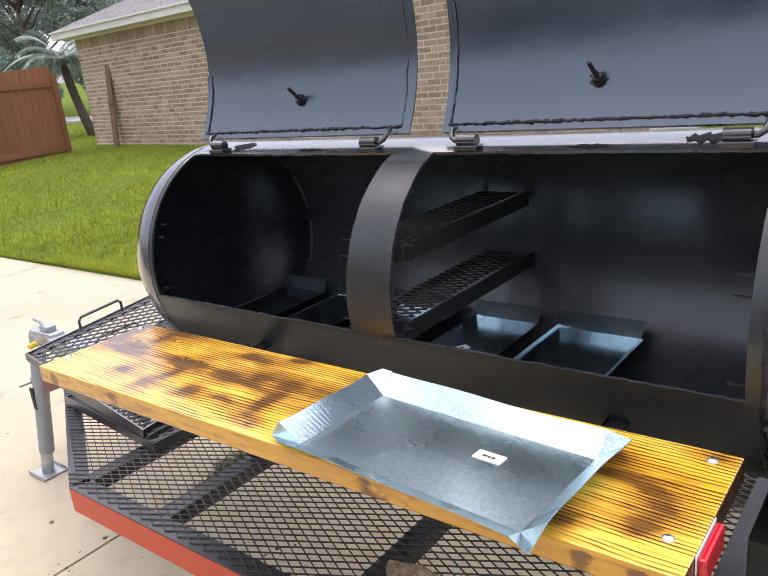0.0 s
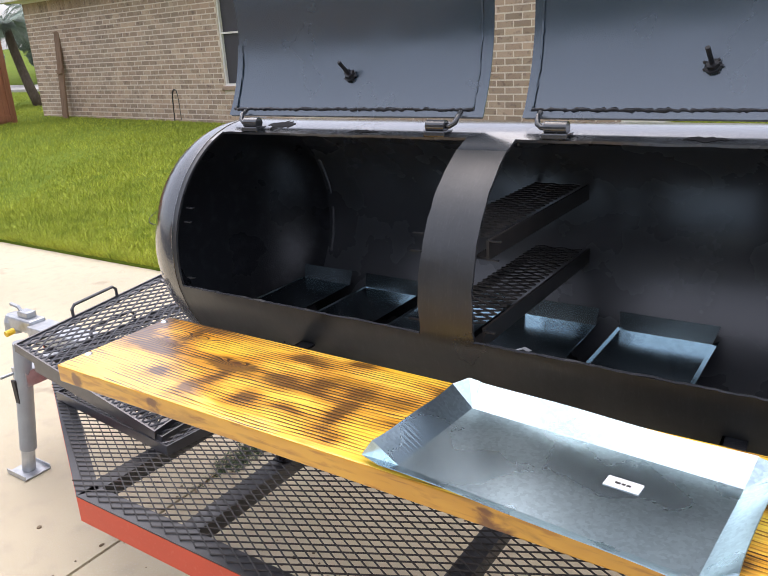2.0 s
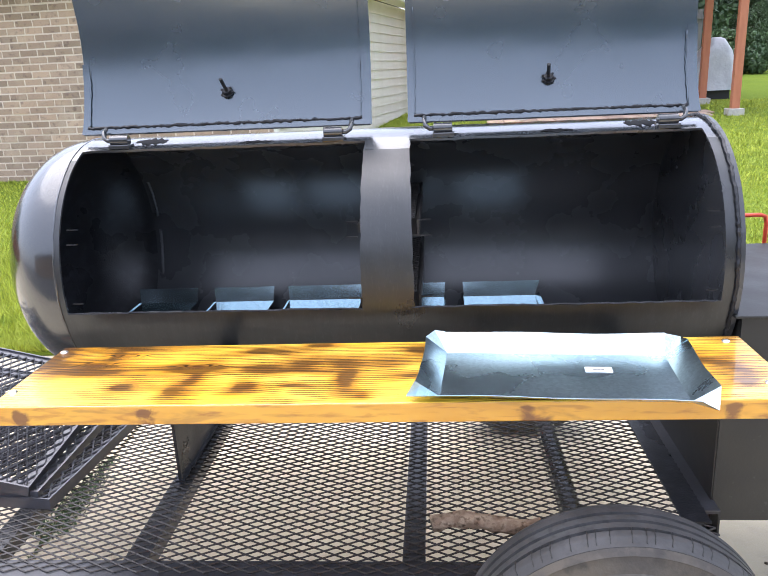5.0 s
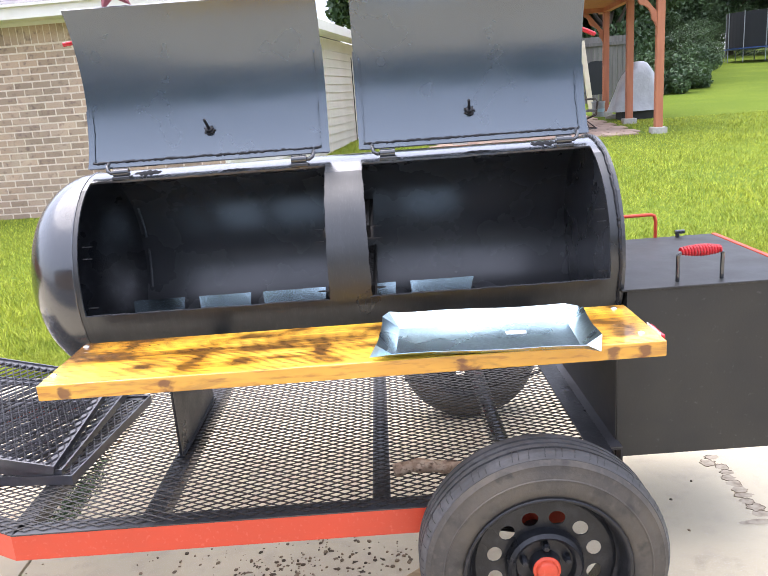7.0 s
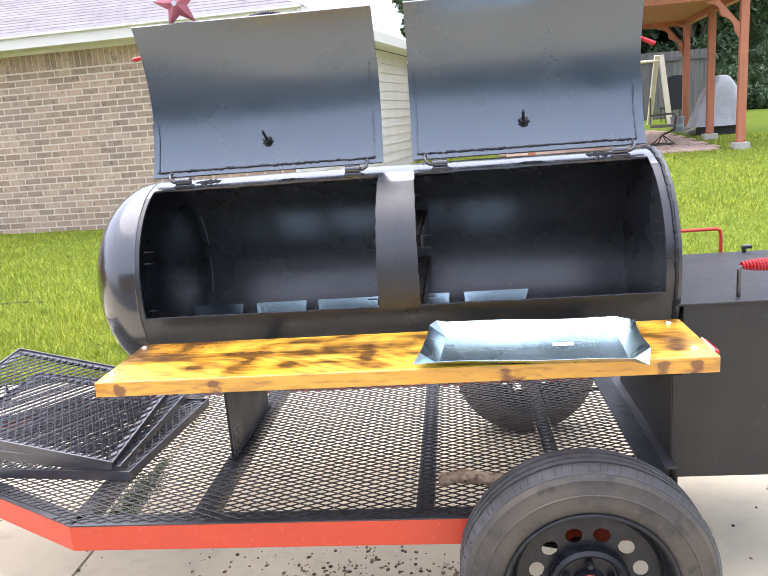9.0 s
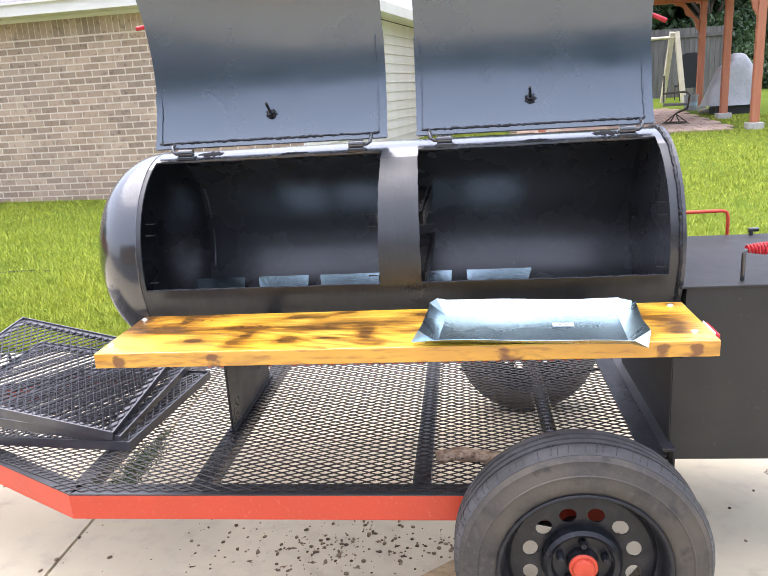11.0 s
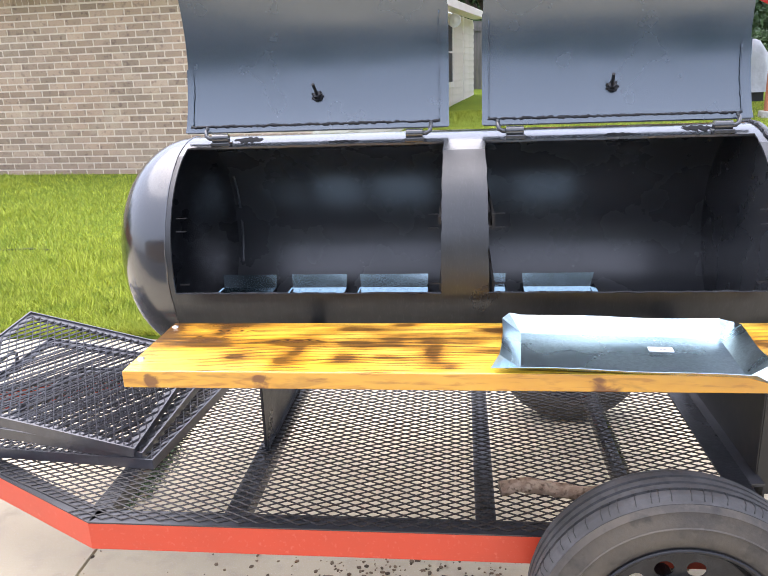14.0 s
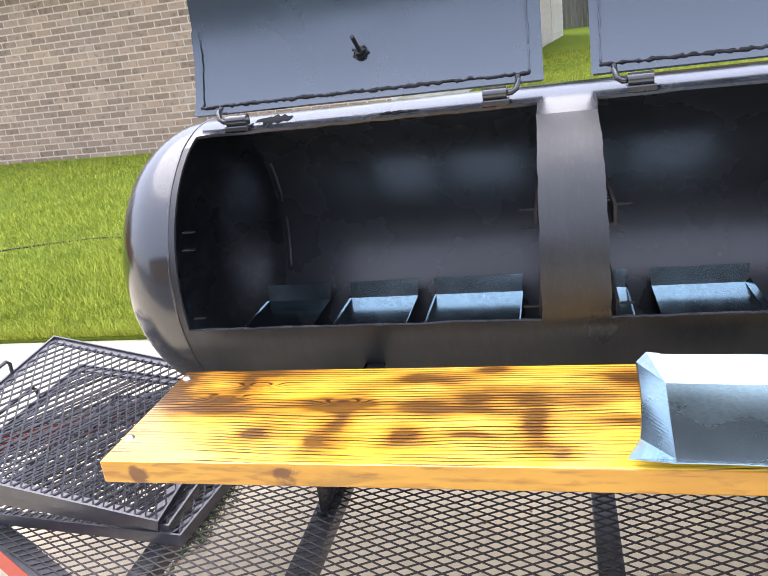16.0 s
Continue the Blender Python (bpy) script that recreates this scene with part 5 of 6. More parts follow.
def house_shell():
    bm = bm_new()
    x0, x1, z0, z1 = WIN
    for lo, hi in (((HX0, HY, -0.1), (x0, HY + 0.2, WALL_TOP)), ((x1, HY, -0.1), (HX1, HY + 0.2, WALL_TOP)), ((x0, HY, -0.1), (x1, HY + 0.2, z0)), ((x0, HY, z1), (x1, HY + 0.2, WALL_TOP))):
        box(bm, lo, hi)
    wall = part("front_wall", bm, MORTAR, house, "tan brick wall with pale mortar")
    bm = bm_new()
    box(bm, (HX0, HY + 0.2, -0.1), (HX0 + 0.2, HY + 12.6, WALL_TOP))
    box(bm, (HX0, HY + 12.6, -0.1), (HX1, HY + 12.8, WALL_TOP))
    part("side_wall", bm, MORTAR, house)
    return wall


front_wall = house_shell()


def window():
    x0, x1, z0, z1 = WIN
    bm = bm_new()
    box(bm, (x0, HY + 0.07, z0), (x1, HY + 0.085, z1))
    w = part("window", bm, SCREEN, house, "dark solar screen in a white frame")
    zm = (z0 + z1) / 2
    for lo, hi in (((x0, HY + 0.02, z0), (x0 + 0.035, HY + 0.07, z1)), ((x1 - 0.035, HY + 0.02, z0), (x1, HY + 0.07, z1)), ((x0 + 0.035, HY + 0.02, z0), (x1 - 0.035, HY + 0.07, z0 + 0.035)), ((x0 + 0.035, HY + 0.02, z1 - 0.035), (x1 - 0.035, HY + 0.07, z1)), ((x0 + 0.035, HY + 0.03, zm - 0.015), (x1 - 0.035, HY + 0.07, zm + 0.015))):
        bm = bm_new()
        box(bm, lo, hi)
        part("frame_bar", bm, TRIM, w)
    bm = bm_new()
    box(bm, (x0 - 0.05, HY - 0.035, z0 - 0.075), (x1 + 0.05, HY + 0.02, z0 - 0.005), bevel=0.005)
    part("sill", bm, BRICK, w, "brick sill")


window()
EAVE = 0.36


def roof():
    ez, ey = WALL_TOP + 0.06, HY - EAVE
    ex0, ex1 = HX0 - EAVE, HX1 + EAVE
    rise = 0.42
    ridge_y = ey + 6.7
    rz = ez + 0.12 + 6.7 * rise
    bm = bm_new()
    v = [bm.verts.new(p) for p in ((ex0, ey, ez + 0.12), (ex1, ey, ez + 0.12), (ex1 - 6.7, ridge_y, rz), (ex0 + 6.7, ridge_y, rz), (ex0, ey + 13.4, ez + 0.12), (ex1, ey + 13.4, ez + 0.12))]
    for f in ((0, 1, 2, 3), (1, 5, 2), (0, 3, 4), (3, 2, 5, 4)):
        bm.faces.new([v[k] for k in f])
    r = part("roof", bm, SHINGLE, house, "grey asphalt shingle roof")
    # shingle courses on the near slope
    bm = bm_new()
    n = 44
    rng = random.Random(4)
    for k in range(n):
        d = 0.145 * k
        y, z = ey + d, ez + 0.122 + d * rise
        a, b = ex0 + d, ex1 - d
        x = a
        while x < b:
            w = min(rng.uniform(0.28, 1.0), b - x)
            if b - x - w < 0.2:
                w = b - x
            near = k < 11 and x > -10.5
            to = bm_new() if near else bm
            q = [to.verts.new(p) for p in ((x, y - 0.01, z - 0.002), (x + w - 0.006, y - 0.01, z - 0.002), (x + w - 0.006, y - 0.01, z + 0.006), (x, y - 0.01, z + 0.006), (x + (0.145 if x <= a else 0), y + 0.145, z + 0.145 * rise + 0.004), (x + w - (0.145 if x + w >= b - 0.01 else 0.006), y + 0.145, z + 0.145 * rise + 0.004))]
            to.faces.new((q[0], q[1], q[2], q[3]))
            to.faces.new((q[3], q[2], q[5], q[4]))
            if near:
                part("shingle", to, SHINGLE, r)
            x += w
    tagged(part("roof_shingling", bm, SHINGLE, r), kind="stuff")
    for nm, lo, hi in (("fascia", (ex0, ey - 0.02, ez - 0.05), (ex1, ey, ez + 0.115)), ("gutter", (ex0, ey - 0.06, ez + 0.085), (ex1, ey - 0.021, ez + 0.118)), ("side_fascia", (ex0 - 0.02, ey, ez - 0.05), (ex0, ey + 13.4, ez + 0.115)), ("side_fascia", (ex1, ey, ez - 0.05), (ex1 + 0.02, ey + 13.4, ez + 0.115)), ("soffit", (ex0, ey, ez - 0.045), (ex1, HY, ez - 0.03)), ("soffit", (HX1, HY, ez - 0.045), (ex1, HY + 12.5, ez - 0.03)), ("soffit", (ex0, HY, ez - 0.045), (HX0, HY + 12.5, ez - 0.03))):
        bm = bm_new()
        box(bm, lo, hi)
        part(nm, bm, TRIM, r)
    bm = bm_new()
    box(bm, (HX0, HY - 0.012, WALL_TOP - 0.03), (HX1, HY - 0.001, WALL_TOP + 0.015))
    part("frieze", bm, TRIM, r)


roof()


def side_siding():
    """The lapped boards of the wall that runs back from the corner."""
    bm = bm_new()
    box(bm, (HX1 - 0.2, HY + 0.2, -0.1), (HX1 - 0.012, HY + 12.6, WALL_TOP))
    w = part("siding_wall", bm, SIDING, house, "cream lap siding")
    me = None
    for k in range(15):
        z = 0.12 + 0.165 * k
        if me is None:
            bm = bm_new()
            pr = [(HX1 - 0.011, 0.0), (HX1 + 0.014, 0.0), (HX1 + 0.010, 0.012), (HX1 - 0.004, 0.17), (HX1 - 0.011, 0.17)]
            a, b = [bm.verts.new((x, HY + 0.12, zz)) for x, zz in pr], [bm.verts.new((x, HY + 12.6, zz)) for x, zz in pr]
            bm.faces.new(a)
            bm.faces.new(b[::-1])
            for i in range(5):
                bm.faces.new((a[i], b[i], b[(i + 1) % 5], a[(i + 1) % 5]))
            bmesh.ops.recalc_face_normals(bm, faces=bm.faces)
            me = mesh_from("siding_board", bm)
            me.materials.append(SIDING)
        ob = new("siding_board", me)
        ob.parent = w
        ob.matrix_parent_inverse = Matrix.Identity(4)
        ob.location.z = z
    bm = bm_new()
    box(bm, (HX1 - 0.01, HY - 0.004, 0.05), (HX1 + 0.022, HY + 0.11, WALL_TOP))
    part("corner_trim", bm, TRIM, house, "cream corner board")
    bm = bm_new()
    box(bm, (HX1 - 0.01, HY + 10.84, 0.05), (HX1 + 0.024, HY + 10.95, WALL_TOP))
    part("corner_trim", bm, TRIM, house, "cream corner board")
    # narrow sash window, with a thin conduit and a round white lamp beside it
    y0, y1, z0, z1 = HY + 8.62, HY + 9.34, 1.10, 2.38
    bm = bm_new()
    box(bm, (HX1 + 0.012, y0, z0), (HX1 + 0.016, y1, z1))
    w = part("window", bm, SCREEN, house, "narrow dark sash window in a cream frame")
    for lo, hi in (((y0 - 0.10, z0 - 0.12), (y0, z1 + 0.1)), ((y1, z0 - 0.12), (y1 + 0.10, z1 + 0.1)), ((y0, z0 - 0.12), (y1, z0)), ((y0, z1), (y1, z1 + 0.1)), ((y0, 1.76), (y1, 1.80))):
        bm = bm_new()
        box(bm, (HX1 + 0.012, lo[0], lo[1]), (HX1 + 0.04, hi[0], hi[1]))
        part("frame_bar", bm, TRIM, w)
    bm = bm_new()
    tube(bm, [(HX1 + 0.03, HY + 8.2, 0.3), (HX1 + 0.03, HY + 8.2, 2.36)], 0.011, 8)
    part("conduit", bm, HOSE, house)
    bm = bm_new()
    lathe(bm, [(0.15, 0.0), (0.155, 0.03), (0.135, 0.035), (0.12, 0.02), (0.06, 0.05), (0.0005, 0.06)], Matrix.Translation((HX1 + 0.16, HY + 8.9, 2.47)) @ pose(0, 0, 0, 90, 0, 0), 24)
    box(bm, (HX1, HY + 8.92, 2.44), (HX1 + 0.16, HY + 8.96, 2.49))
    part("wall_lamp", bm, WHITE_LABEL, house, "round white lamp on the siding", smooth=True)


side_siding()
# the siding wing runs off at a slight angle from the corner
SKEW = Matrix.Translation((HX1, HY + 0.1, 0)) @ pose(0, 0, 0, 0, 0, -5.2) @ Matrix.Translation((-HX1, -HY - 0.1, 0))
skewed = set()
for o in house.children_recursive:
    lowest = min((v.co.x for v in o.data.vertices), default=-99)
    if (lowest > HX1 - 0.25 or o.name.startswith("siding")) and o.data.name not in skewed:
        skewed.add(o.data.name)
        o.data.transform(SKEW)

# ---- things by the house ----
bm = bm_new()
box(bm, (-0.09, -0.02, 0), (0.09, 0.02, 1.82), Matrix.Translation((-13.22, HY - 0.34 + 0.85, 0.22)) @ pose(0, 0, 0, -8, -4.0, 0))
box(bm, (-0.09, -0.05, 0.95), (0.09, -0.018, 1.04), Matrix.Translation((-13.22, HY - 0.34 + 0.85, 0.22)) @ pose(0, 0, 0, -8, -4.0, 0))
tagged(part("plank", bm, OLD_WOOD), "weathered brown plank leaning on the brick wall", "plank")


def cable(x, name, label):
    z = lawn_z(x, HY) + 0.01
    bm = bm_new()
    tube(bm, [(x - 0.05, HY + 0.42, z), (x - 0.03, HY + 0.42, z + 0.35), (x, HY + 0.41, z + 0.55), (x + 0.05, HY + 0.41, z + 0.60), (x + 0.12, HY + 0.41, z + 0.58), (x + 0.15, HY + 0.41, z + 0.45), (x + 0.16, HY + 0.41, z)], 0.012, 8)
    tagged(part(name, bm, HOSE, smooth=True), label, "pipe")


cable(-9.6, "wall_pipe", "dark bent pipe against the brick wall")

bm = bm_new()
hose_way = [Vector((x, y, lawn_z(x, y) + 0.022)) for x, y in ((-3.2, 3.42), (-3.55, 3.22), (-3.95, 3.32), (-4.2, 3.75), (-3.85, 4.12), (-3.05, 4.33), (-2.7, 4.3))]
bend = []
for k in range(len(hose_way) - 1):
    p0, p1, p2, p3 = (hose_way[min(max(k + q, 0), len(hose_way) - 1)] for q in (-1, 0, 1, 2))
    for s in (0, 0.2, 0.4, 0.6, 0.8):
        bend.append(0.5 * (2 * p1 + (p2 - p0) * s + (2 * p0 - 5 * p1 + 4 * p2 - p3) * s ** 2 + (3 * p1 - p0 - 3 * p2 + p3) * s ** 3))
tube(bm, bend, 0.0065, 8)
tagged(part("garden_hose", bm, HOSE, smooth=True), "black garden hose lying in a loop on the lawn", "hose")


def fence():
    """Stained board fence beside the house, seen from its smooth side."""
    a, b = Vector((-14.0, 1.5, 0)), Vector((-14.1, 8.0, 0))
    t = thing("fence", (a + b) / 2, "rust-brown stained wooden board fence with a top rail", "fence")
    d = (b - a).normalized()
    ang = math.degrees(math.atan2(d.y, d.x))
    n = int((b - a).length / 0.145) + 1
    me = None
    for k in range(n):
        p = a + d * 0.145 * (k + 0.5)
        if me is None:
            bm = bm_new()
            box(bm, (-0.07, -0.009, 0), (0.07, 0.009, 1.85), bevel=0.003)
            me = mesh_from("picket", bm)
            me.materials.append(CEDAR)
        ob = new("picket", me)
        ob.parent = t
        ob.matrix_parent_inverse = t.matrix_world.inverted() if False else Matrix.Translation(t.location).inverted()
        ob.matrix_basis = Matrix.Translation((p.x, p.y, lawn_z(p.x, p.y) + 0.04 + 0.01 * math.sin(k * 2.3))) @ pose(0, 0, 0, 0, 0, ang)
    m0 = Matrix.Translation(a) @ pose(0, 0, 0, 0, 0, ang)
    ln = (b - a).length
    zr = lawn_z(b.x, b.y)
    for z, h in ((1.52, 0.10), (0.12, 0.12)):
        bm = bm_new()
        box(bm, (0, -0.045, z), (ln, -0.010, z + h), m0)
        bmesh.ops.translate(bm, vec=(0, 0, zr * 0.75), verts=bm.verts)
        part("rail", bm, CEDAR, t)
    bm = bm_new()
    box(bm, (ln - 0.02, -0.06, -0.05), (ln + 0.10, 0.06, 1.72), m0)
    bmesh.ops.translate(bm, vec=(0, 0, zr), verts=bm.verts)
    part("post", bm, CEDAR, t)


fence()


# ---- plants ----
def leaf_mesh(name, clumps, per, leaf, seed, flat=0.8):
    """Leaves scattered in clumps: (centre, radius) pairs."""
    rng = np.random.default_rng(seed)
    vs = []
    for (cx, cy, cz), r in clumps:
        d = rng.normal(size=(per, 3))
        d /= np.linalg.norm(d, axis=1)[:, None]
        p = np.array((cx, cy, cz)) + d * (r * rng.random((per, 1)) ** 0.45) * np.array((1, 1, flat))
        u = rng.normal(size=(per, 3))
        u /= np.linalg.norm(u, axis=1)[:, None]
        w = np.cross(u, rng.normal(size=(per, 3)))
        w /= np.linalg.norm(w, axis=1)[:, None]
        s = leaf * (0.6 + 0.8 * rng.random((per, 1)))
        vs.append(np.stack([p - u * s, p + w * s * 0.42, p + u * s, p - w * s * 0.42], 1))
    v = np.concatenate(vs).reshape(-1, 3)
    me = bpy.data.meshes.new(name)
    me.from_pydata(v.tolist(), [], np.arange(len(v)).reshape(-1, 4).tolist())
    me.update()
    return me


def tree_parts(h, spread, seed, per=420, leaf=0.13, mat=None, low=0.35):
    rng = random.Random(seed)
    bm = bm_new()
    tube(bm, [(0, 0, -0.1), (0.05, 0.02, h * 0.2), (-0.05, 0.08, h * 0.45), (0.1, 0, h * 0.75)], 0.2, 10, radii=[0.03 * h, 0.024 * h, 0.017 * h, 0.006 * h])
    clumps = []
    for k in range(26):
        a, e = rng.uniform(0, 6.28), rng.uniform(low, 1.0)
        r = spread * (0.35 + 0.65 * math.sin(math.pi * min(1, 0.15 + (1 - e) * 1.1))) * rng.uniform(0.5, 1.0)
        c = (r * math.cos(a), r * math.sin(a), h * e)
        clumps.append((c, spread * rng.uniform(0.24, 0.42)))
        z0 = h * max(0.15, e - 0.25)
        tube(bm, [(0, 0, z0), (c[0] * 0.5, c[1] * 0.5, (z0 + c[2]) / 2 + 0.1), c], 0.02, 6, radii=[0.009 * h, 0.006 * h, 0.002 * h])
    return mesh_from("trunk", bm, True), leaf_mesh("crown", clumps, per, leaf, seed)


def tree(meshes, x, y, rot, s, mat, label, name="tree", group=""):
    t = thing(name, (0, 0, 0), label, "tree", group=group)
    for nm, me, mt in (("trunk", meshes[0], TRUNK), ("crown", meshes[1], mat)):
        if not me.materials:
            me.materials.append(mt)
        ob = new(nm, me)
        ob.parent = t
    t.matrix_world = Matrix.Translation((x, y, lawn_z(x, y) - 0.05)) @ pose(0, 0, 0, 0, 0, rot) @ Matrix.Diagonal((s, s, s, 1))


kinds = [tree_parts(8.5, 2.9, 11 + k, 1300, 0.125, low=0.10) for k in range(3)]
rng_t = random.Random(8)
WOODS = [(7.5, 32), (11, 31.5), (12.6, 34), (26, 33), (9, 38), (13, 41), (30, 40), (5, 36), (2, 40), (35, 42), (8.0, 29.5), (6, 29), (4.2, 28.0), (2.0, 30), (11.5, 36), (4, 33), (28, 37), (33, 36), (17, 49), (20, 51), (23, 50), (26, 52), (29, 50), (22, 55), (27, 57), (18, 57), (33, 54), (15, 46)]
for k, (x, y) in enumerate(WOODS):
    tree(kinds[k % 3], x, y, rng_t.uniform(0, 360), rng_t.uniform(0.9, 1.35), LEAF, "dense dark green leafy tree behind the lawn", group="trees behind the lawn")
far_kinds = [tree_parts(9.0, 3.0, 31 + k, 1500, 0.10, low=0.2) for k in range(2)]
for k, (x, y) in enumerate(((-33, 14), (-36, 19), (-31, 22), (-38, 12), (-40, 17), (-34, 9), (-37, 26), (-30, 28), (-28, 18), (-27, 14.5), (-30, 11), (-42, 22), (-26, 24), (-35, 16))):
    tree(far_kinds[k % 2], x, y, rng_t.uniform(0, 360), rng_t.uniform(0.5, 0.68), LEAF_HAZE, "tall green tree across the street, distance haze in its leaf colour", group="trees across the street")


def bush(x, y, r, h, seed, label):
    rng = random.Random(seed)
    t = thing("bush", (x, y, lawn_z(x, y)), label, "bush")
    bm = bm_new()
    clumps = []
    for k in range(14):
        a, q = rng.uniform(0, 6.28), rng.uniform(0.2, 1)
        c = (x + r * q * math.cos(a), y + r * q * math.sin(a), lawn_z(x, y) + h * rng.uniform(0.15, 0.9))
        clumps.append((c, r * rng.uniform(0.24, 0.42)))
        tube(bm, [(x, y, lawn_z(x, y) - 0.02), c], 0.012, 5)
    part("stem", bm, TRUNK, t)
    part("foliage", leaf_mesh("foliage", clumps, 900, 0.055, seed), LEAF, t)


for k, (x, y, r, h) in enumerate(((10.9, 24.5, 0.9, 0.95), (11.9, 26.0, 1.1, 1.25), (13.2, 28.5, 1.1, 1.3), (14.4, 31.5, 1.0, 0.9), (16.3, 36.0, 1.5, 1.7), (18.2, 40.0, 1.8, 2.3), (20.5, 47, 2.6, 3.2), (24, 48.5, 2.6, 3.2), (27.5, 48, 2.6, 3.0))):
    bush(x, y, r, h, 50 + k, "leafy dark green bush at the edge of the lawn")


def palm(x, y):
    t = thing("palm_tree", (x, y, lawn_z(x, y)), "leaning palm with a rough dark trunk and green fronds", "tree")
    z = lawn_z(x, y)
    bm = bm_new()
    pts = [(x, y, z - 0.05), (x - 0.30, y, z + 0.45), (x - 0.62, y + 0.05, z + 1.0), (x - 0.80, y + 0.05, z + 1.5), (x - 0.88, y, z + 2.1)]
    tube(bm, pts, 0.1, 12, radii=[0.15, 0.13, 0.12, 0.12, 0.11])
    for v in bm.verts:
        v.co += v.normal * 0.02 * noise.noise(v.co * 9)
    part("trunk", bm, TRUNK, t, smooth=True)
    rng = random.Random(6)
    top = Vector(pts[-1])
    for k in range(34):
        a, up = rng.uniform(0, 6.28), rng.uniform(-0.6, 1.4)
        bm = bm_new()
        d = Vector((math.cos(a), math.sin(a), 0))
        spine = [top + d * (1.5 * s) + Vector((0, 0, up * s * 1.3 - 1.2 * s * s)) for s in np.linspace(0, 1, 9)]
        tube(bm, spine, 0.01, 4)
        side = Vector((-d.y, d.x, 0))
        for i, p in enumerate(spine[1:], 1):
            for q in (0, 0.25, 0.5, 0.75):
                pp = p.lerp(spine[i - 1], q)
                for sgn in (-1, 1):
                    tip = pp + side * sgn * (0.36 - 0.02 * i) + d * 0.16 + Vector((0, 0, -0.14))
                    v = [bm.verts.new(w) for w in (pp, pp + d * 0.045, tip)]
                    bm.faces.new(v)
        # the palm takes the same haze-paled leaf colour
        part("frond", bm, LEAF_HAZE, t)


palm(-17.35, 10.72)

bm = bm_new()
box(bm, (-60, 14.0, 0.2), (-19.5, 17.0, 0.53))
tagged(part("street", bm, ROAD), "pale concrete street beyond the lawn", "street", kind="structure")

# ---- porch and back yard ----
PX, PY, PTOP = 6.26, 12.67, 3.04
COVER_AT = Matrix.Translation((PX, PY, 0)) @ pose(0, 0, 0, 0, 0, -5)
porch = thing("patio_cover", (PX, PY, lawn_z(PX, PY)), "terracotta-stained wooden patio cover on square posts", "patio cover")


def cover_part(name, bm, parent=porch, mat=PORCH, label=""):
    """A part built square at the first post, then turned as the cover stands."""
    bmesh.ops.transform(bm, matrix=COVER_AT, verts=bm.verts)
    return part(name, bm, mat, parent, label)


for u, v in ((0, 0), (0, 2.27), (0, 4.65), (-3.8, 0), (-3.8, 4.65)):
    w = COVER_AT @ Vector((u, v, 0))
    zb = lawn_z(w.x, w.y)
    bm = bm_new()
    box(bm, (u - 0.07, v - 0.07, zb + 0.13), (u + 0.07, v + 0.07, PTOP), bevel=0.008)
    p = cover_part("post", bm)
    bm = bm_new()
    box(bm, (u - 0.14, v - 0.14, zb - 0.05), (u + 0.14, v + 0.14, zb + 0.129), bevel=0.012)
    cover_part("pier_block", bm, p, BLOCK, "grey concrete pier block")
for lo, hi in (((-4.2, -0.075, PTOP), (0.45, 0.075, PTOP + 0.24)), ((-0.075, 0.08, PTOP), (0.075, 5.2, PTOP + 0.20)), ((-4.2, 4.58, PTOP), (-0.08, 4.72, PTOP + 0.2))):
    bm = bm_new()
    box(bm, lo, hi, bevel=0.006)
    cover_part("beam", bm)


def brace(m):
    bm = bm_new()
    low = [(-0.66, -0.003), (-0.63, -0.05), (-0.53, -0.07), (-0.46, -0.11), (-0.415, -0.18), (-0.41, -0.25), (-0.37, -0.295), (-0.29, -0.32), (-0.22, -0.38), (-0.175, -0.46), (-0.155, -0.57), (-0.115, -0.62), (-0.072, -0.71)]
    prism(bm, low + [(-0.072, -0.44), (-0.44, -0.003)], 1, -0.035, 0.035)
    bmesh.ops.transform(bm, matrix=m, verts=bm.verts)
    cover_part("brace", bm, label="scalloped corner brace")


brace(Matrix.Translation((0, 0, PTOP)))
brace(Matrix.Translation((0, 4.65, PTOP)))
bm = bm_new()
box(bm, (-4.4, -0.35, PTOP + 0.245), (0.6, 5.4, PTOP + 0.31))
cover_part("roof_deck", bm)
bm = bm_new()
box(bm, (-4.2, 0.08, PTOP + 0.10), (-0.08, 4.57, PTOP + 0.244))
cover_part("ceiling_panel", bm, label="brown boarded underside")


def patio():
    t = thing("patio_paving", (4.5, 15.0, lawn_z(4.5, 15)), "brown clay paver patio under the cover", "paving", kind="structure")
    me = None
    for j in range(13):
        for i in range(13):
            x, y = 2.0 + 0.31 * i + 0.02 * j + (0.155 if j % 2 else 0), PY + 0.12 + 0.42 * j
            if me is None:
                bm = bm_new()
                box(bm, (-0.145, -0.2, 0), (0.145, 0.2, 0.03), bevel=0.006)
                me = mesh_from("paver", bm)
                me.materials.append(PAVER)
            ob = new("paver", me)
            ob.parent = t
            ob.matrix_parent_inverse = Matrix.Translation(t.location).inverted()
            ob.matrix_basis = Matrix.Translation((x, y, lawn_z(x, y) + 0.02)) @ pose(0, 0, 0, 2.46, 0, 0)


patio()


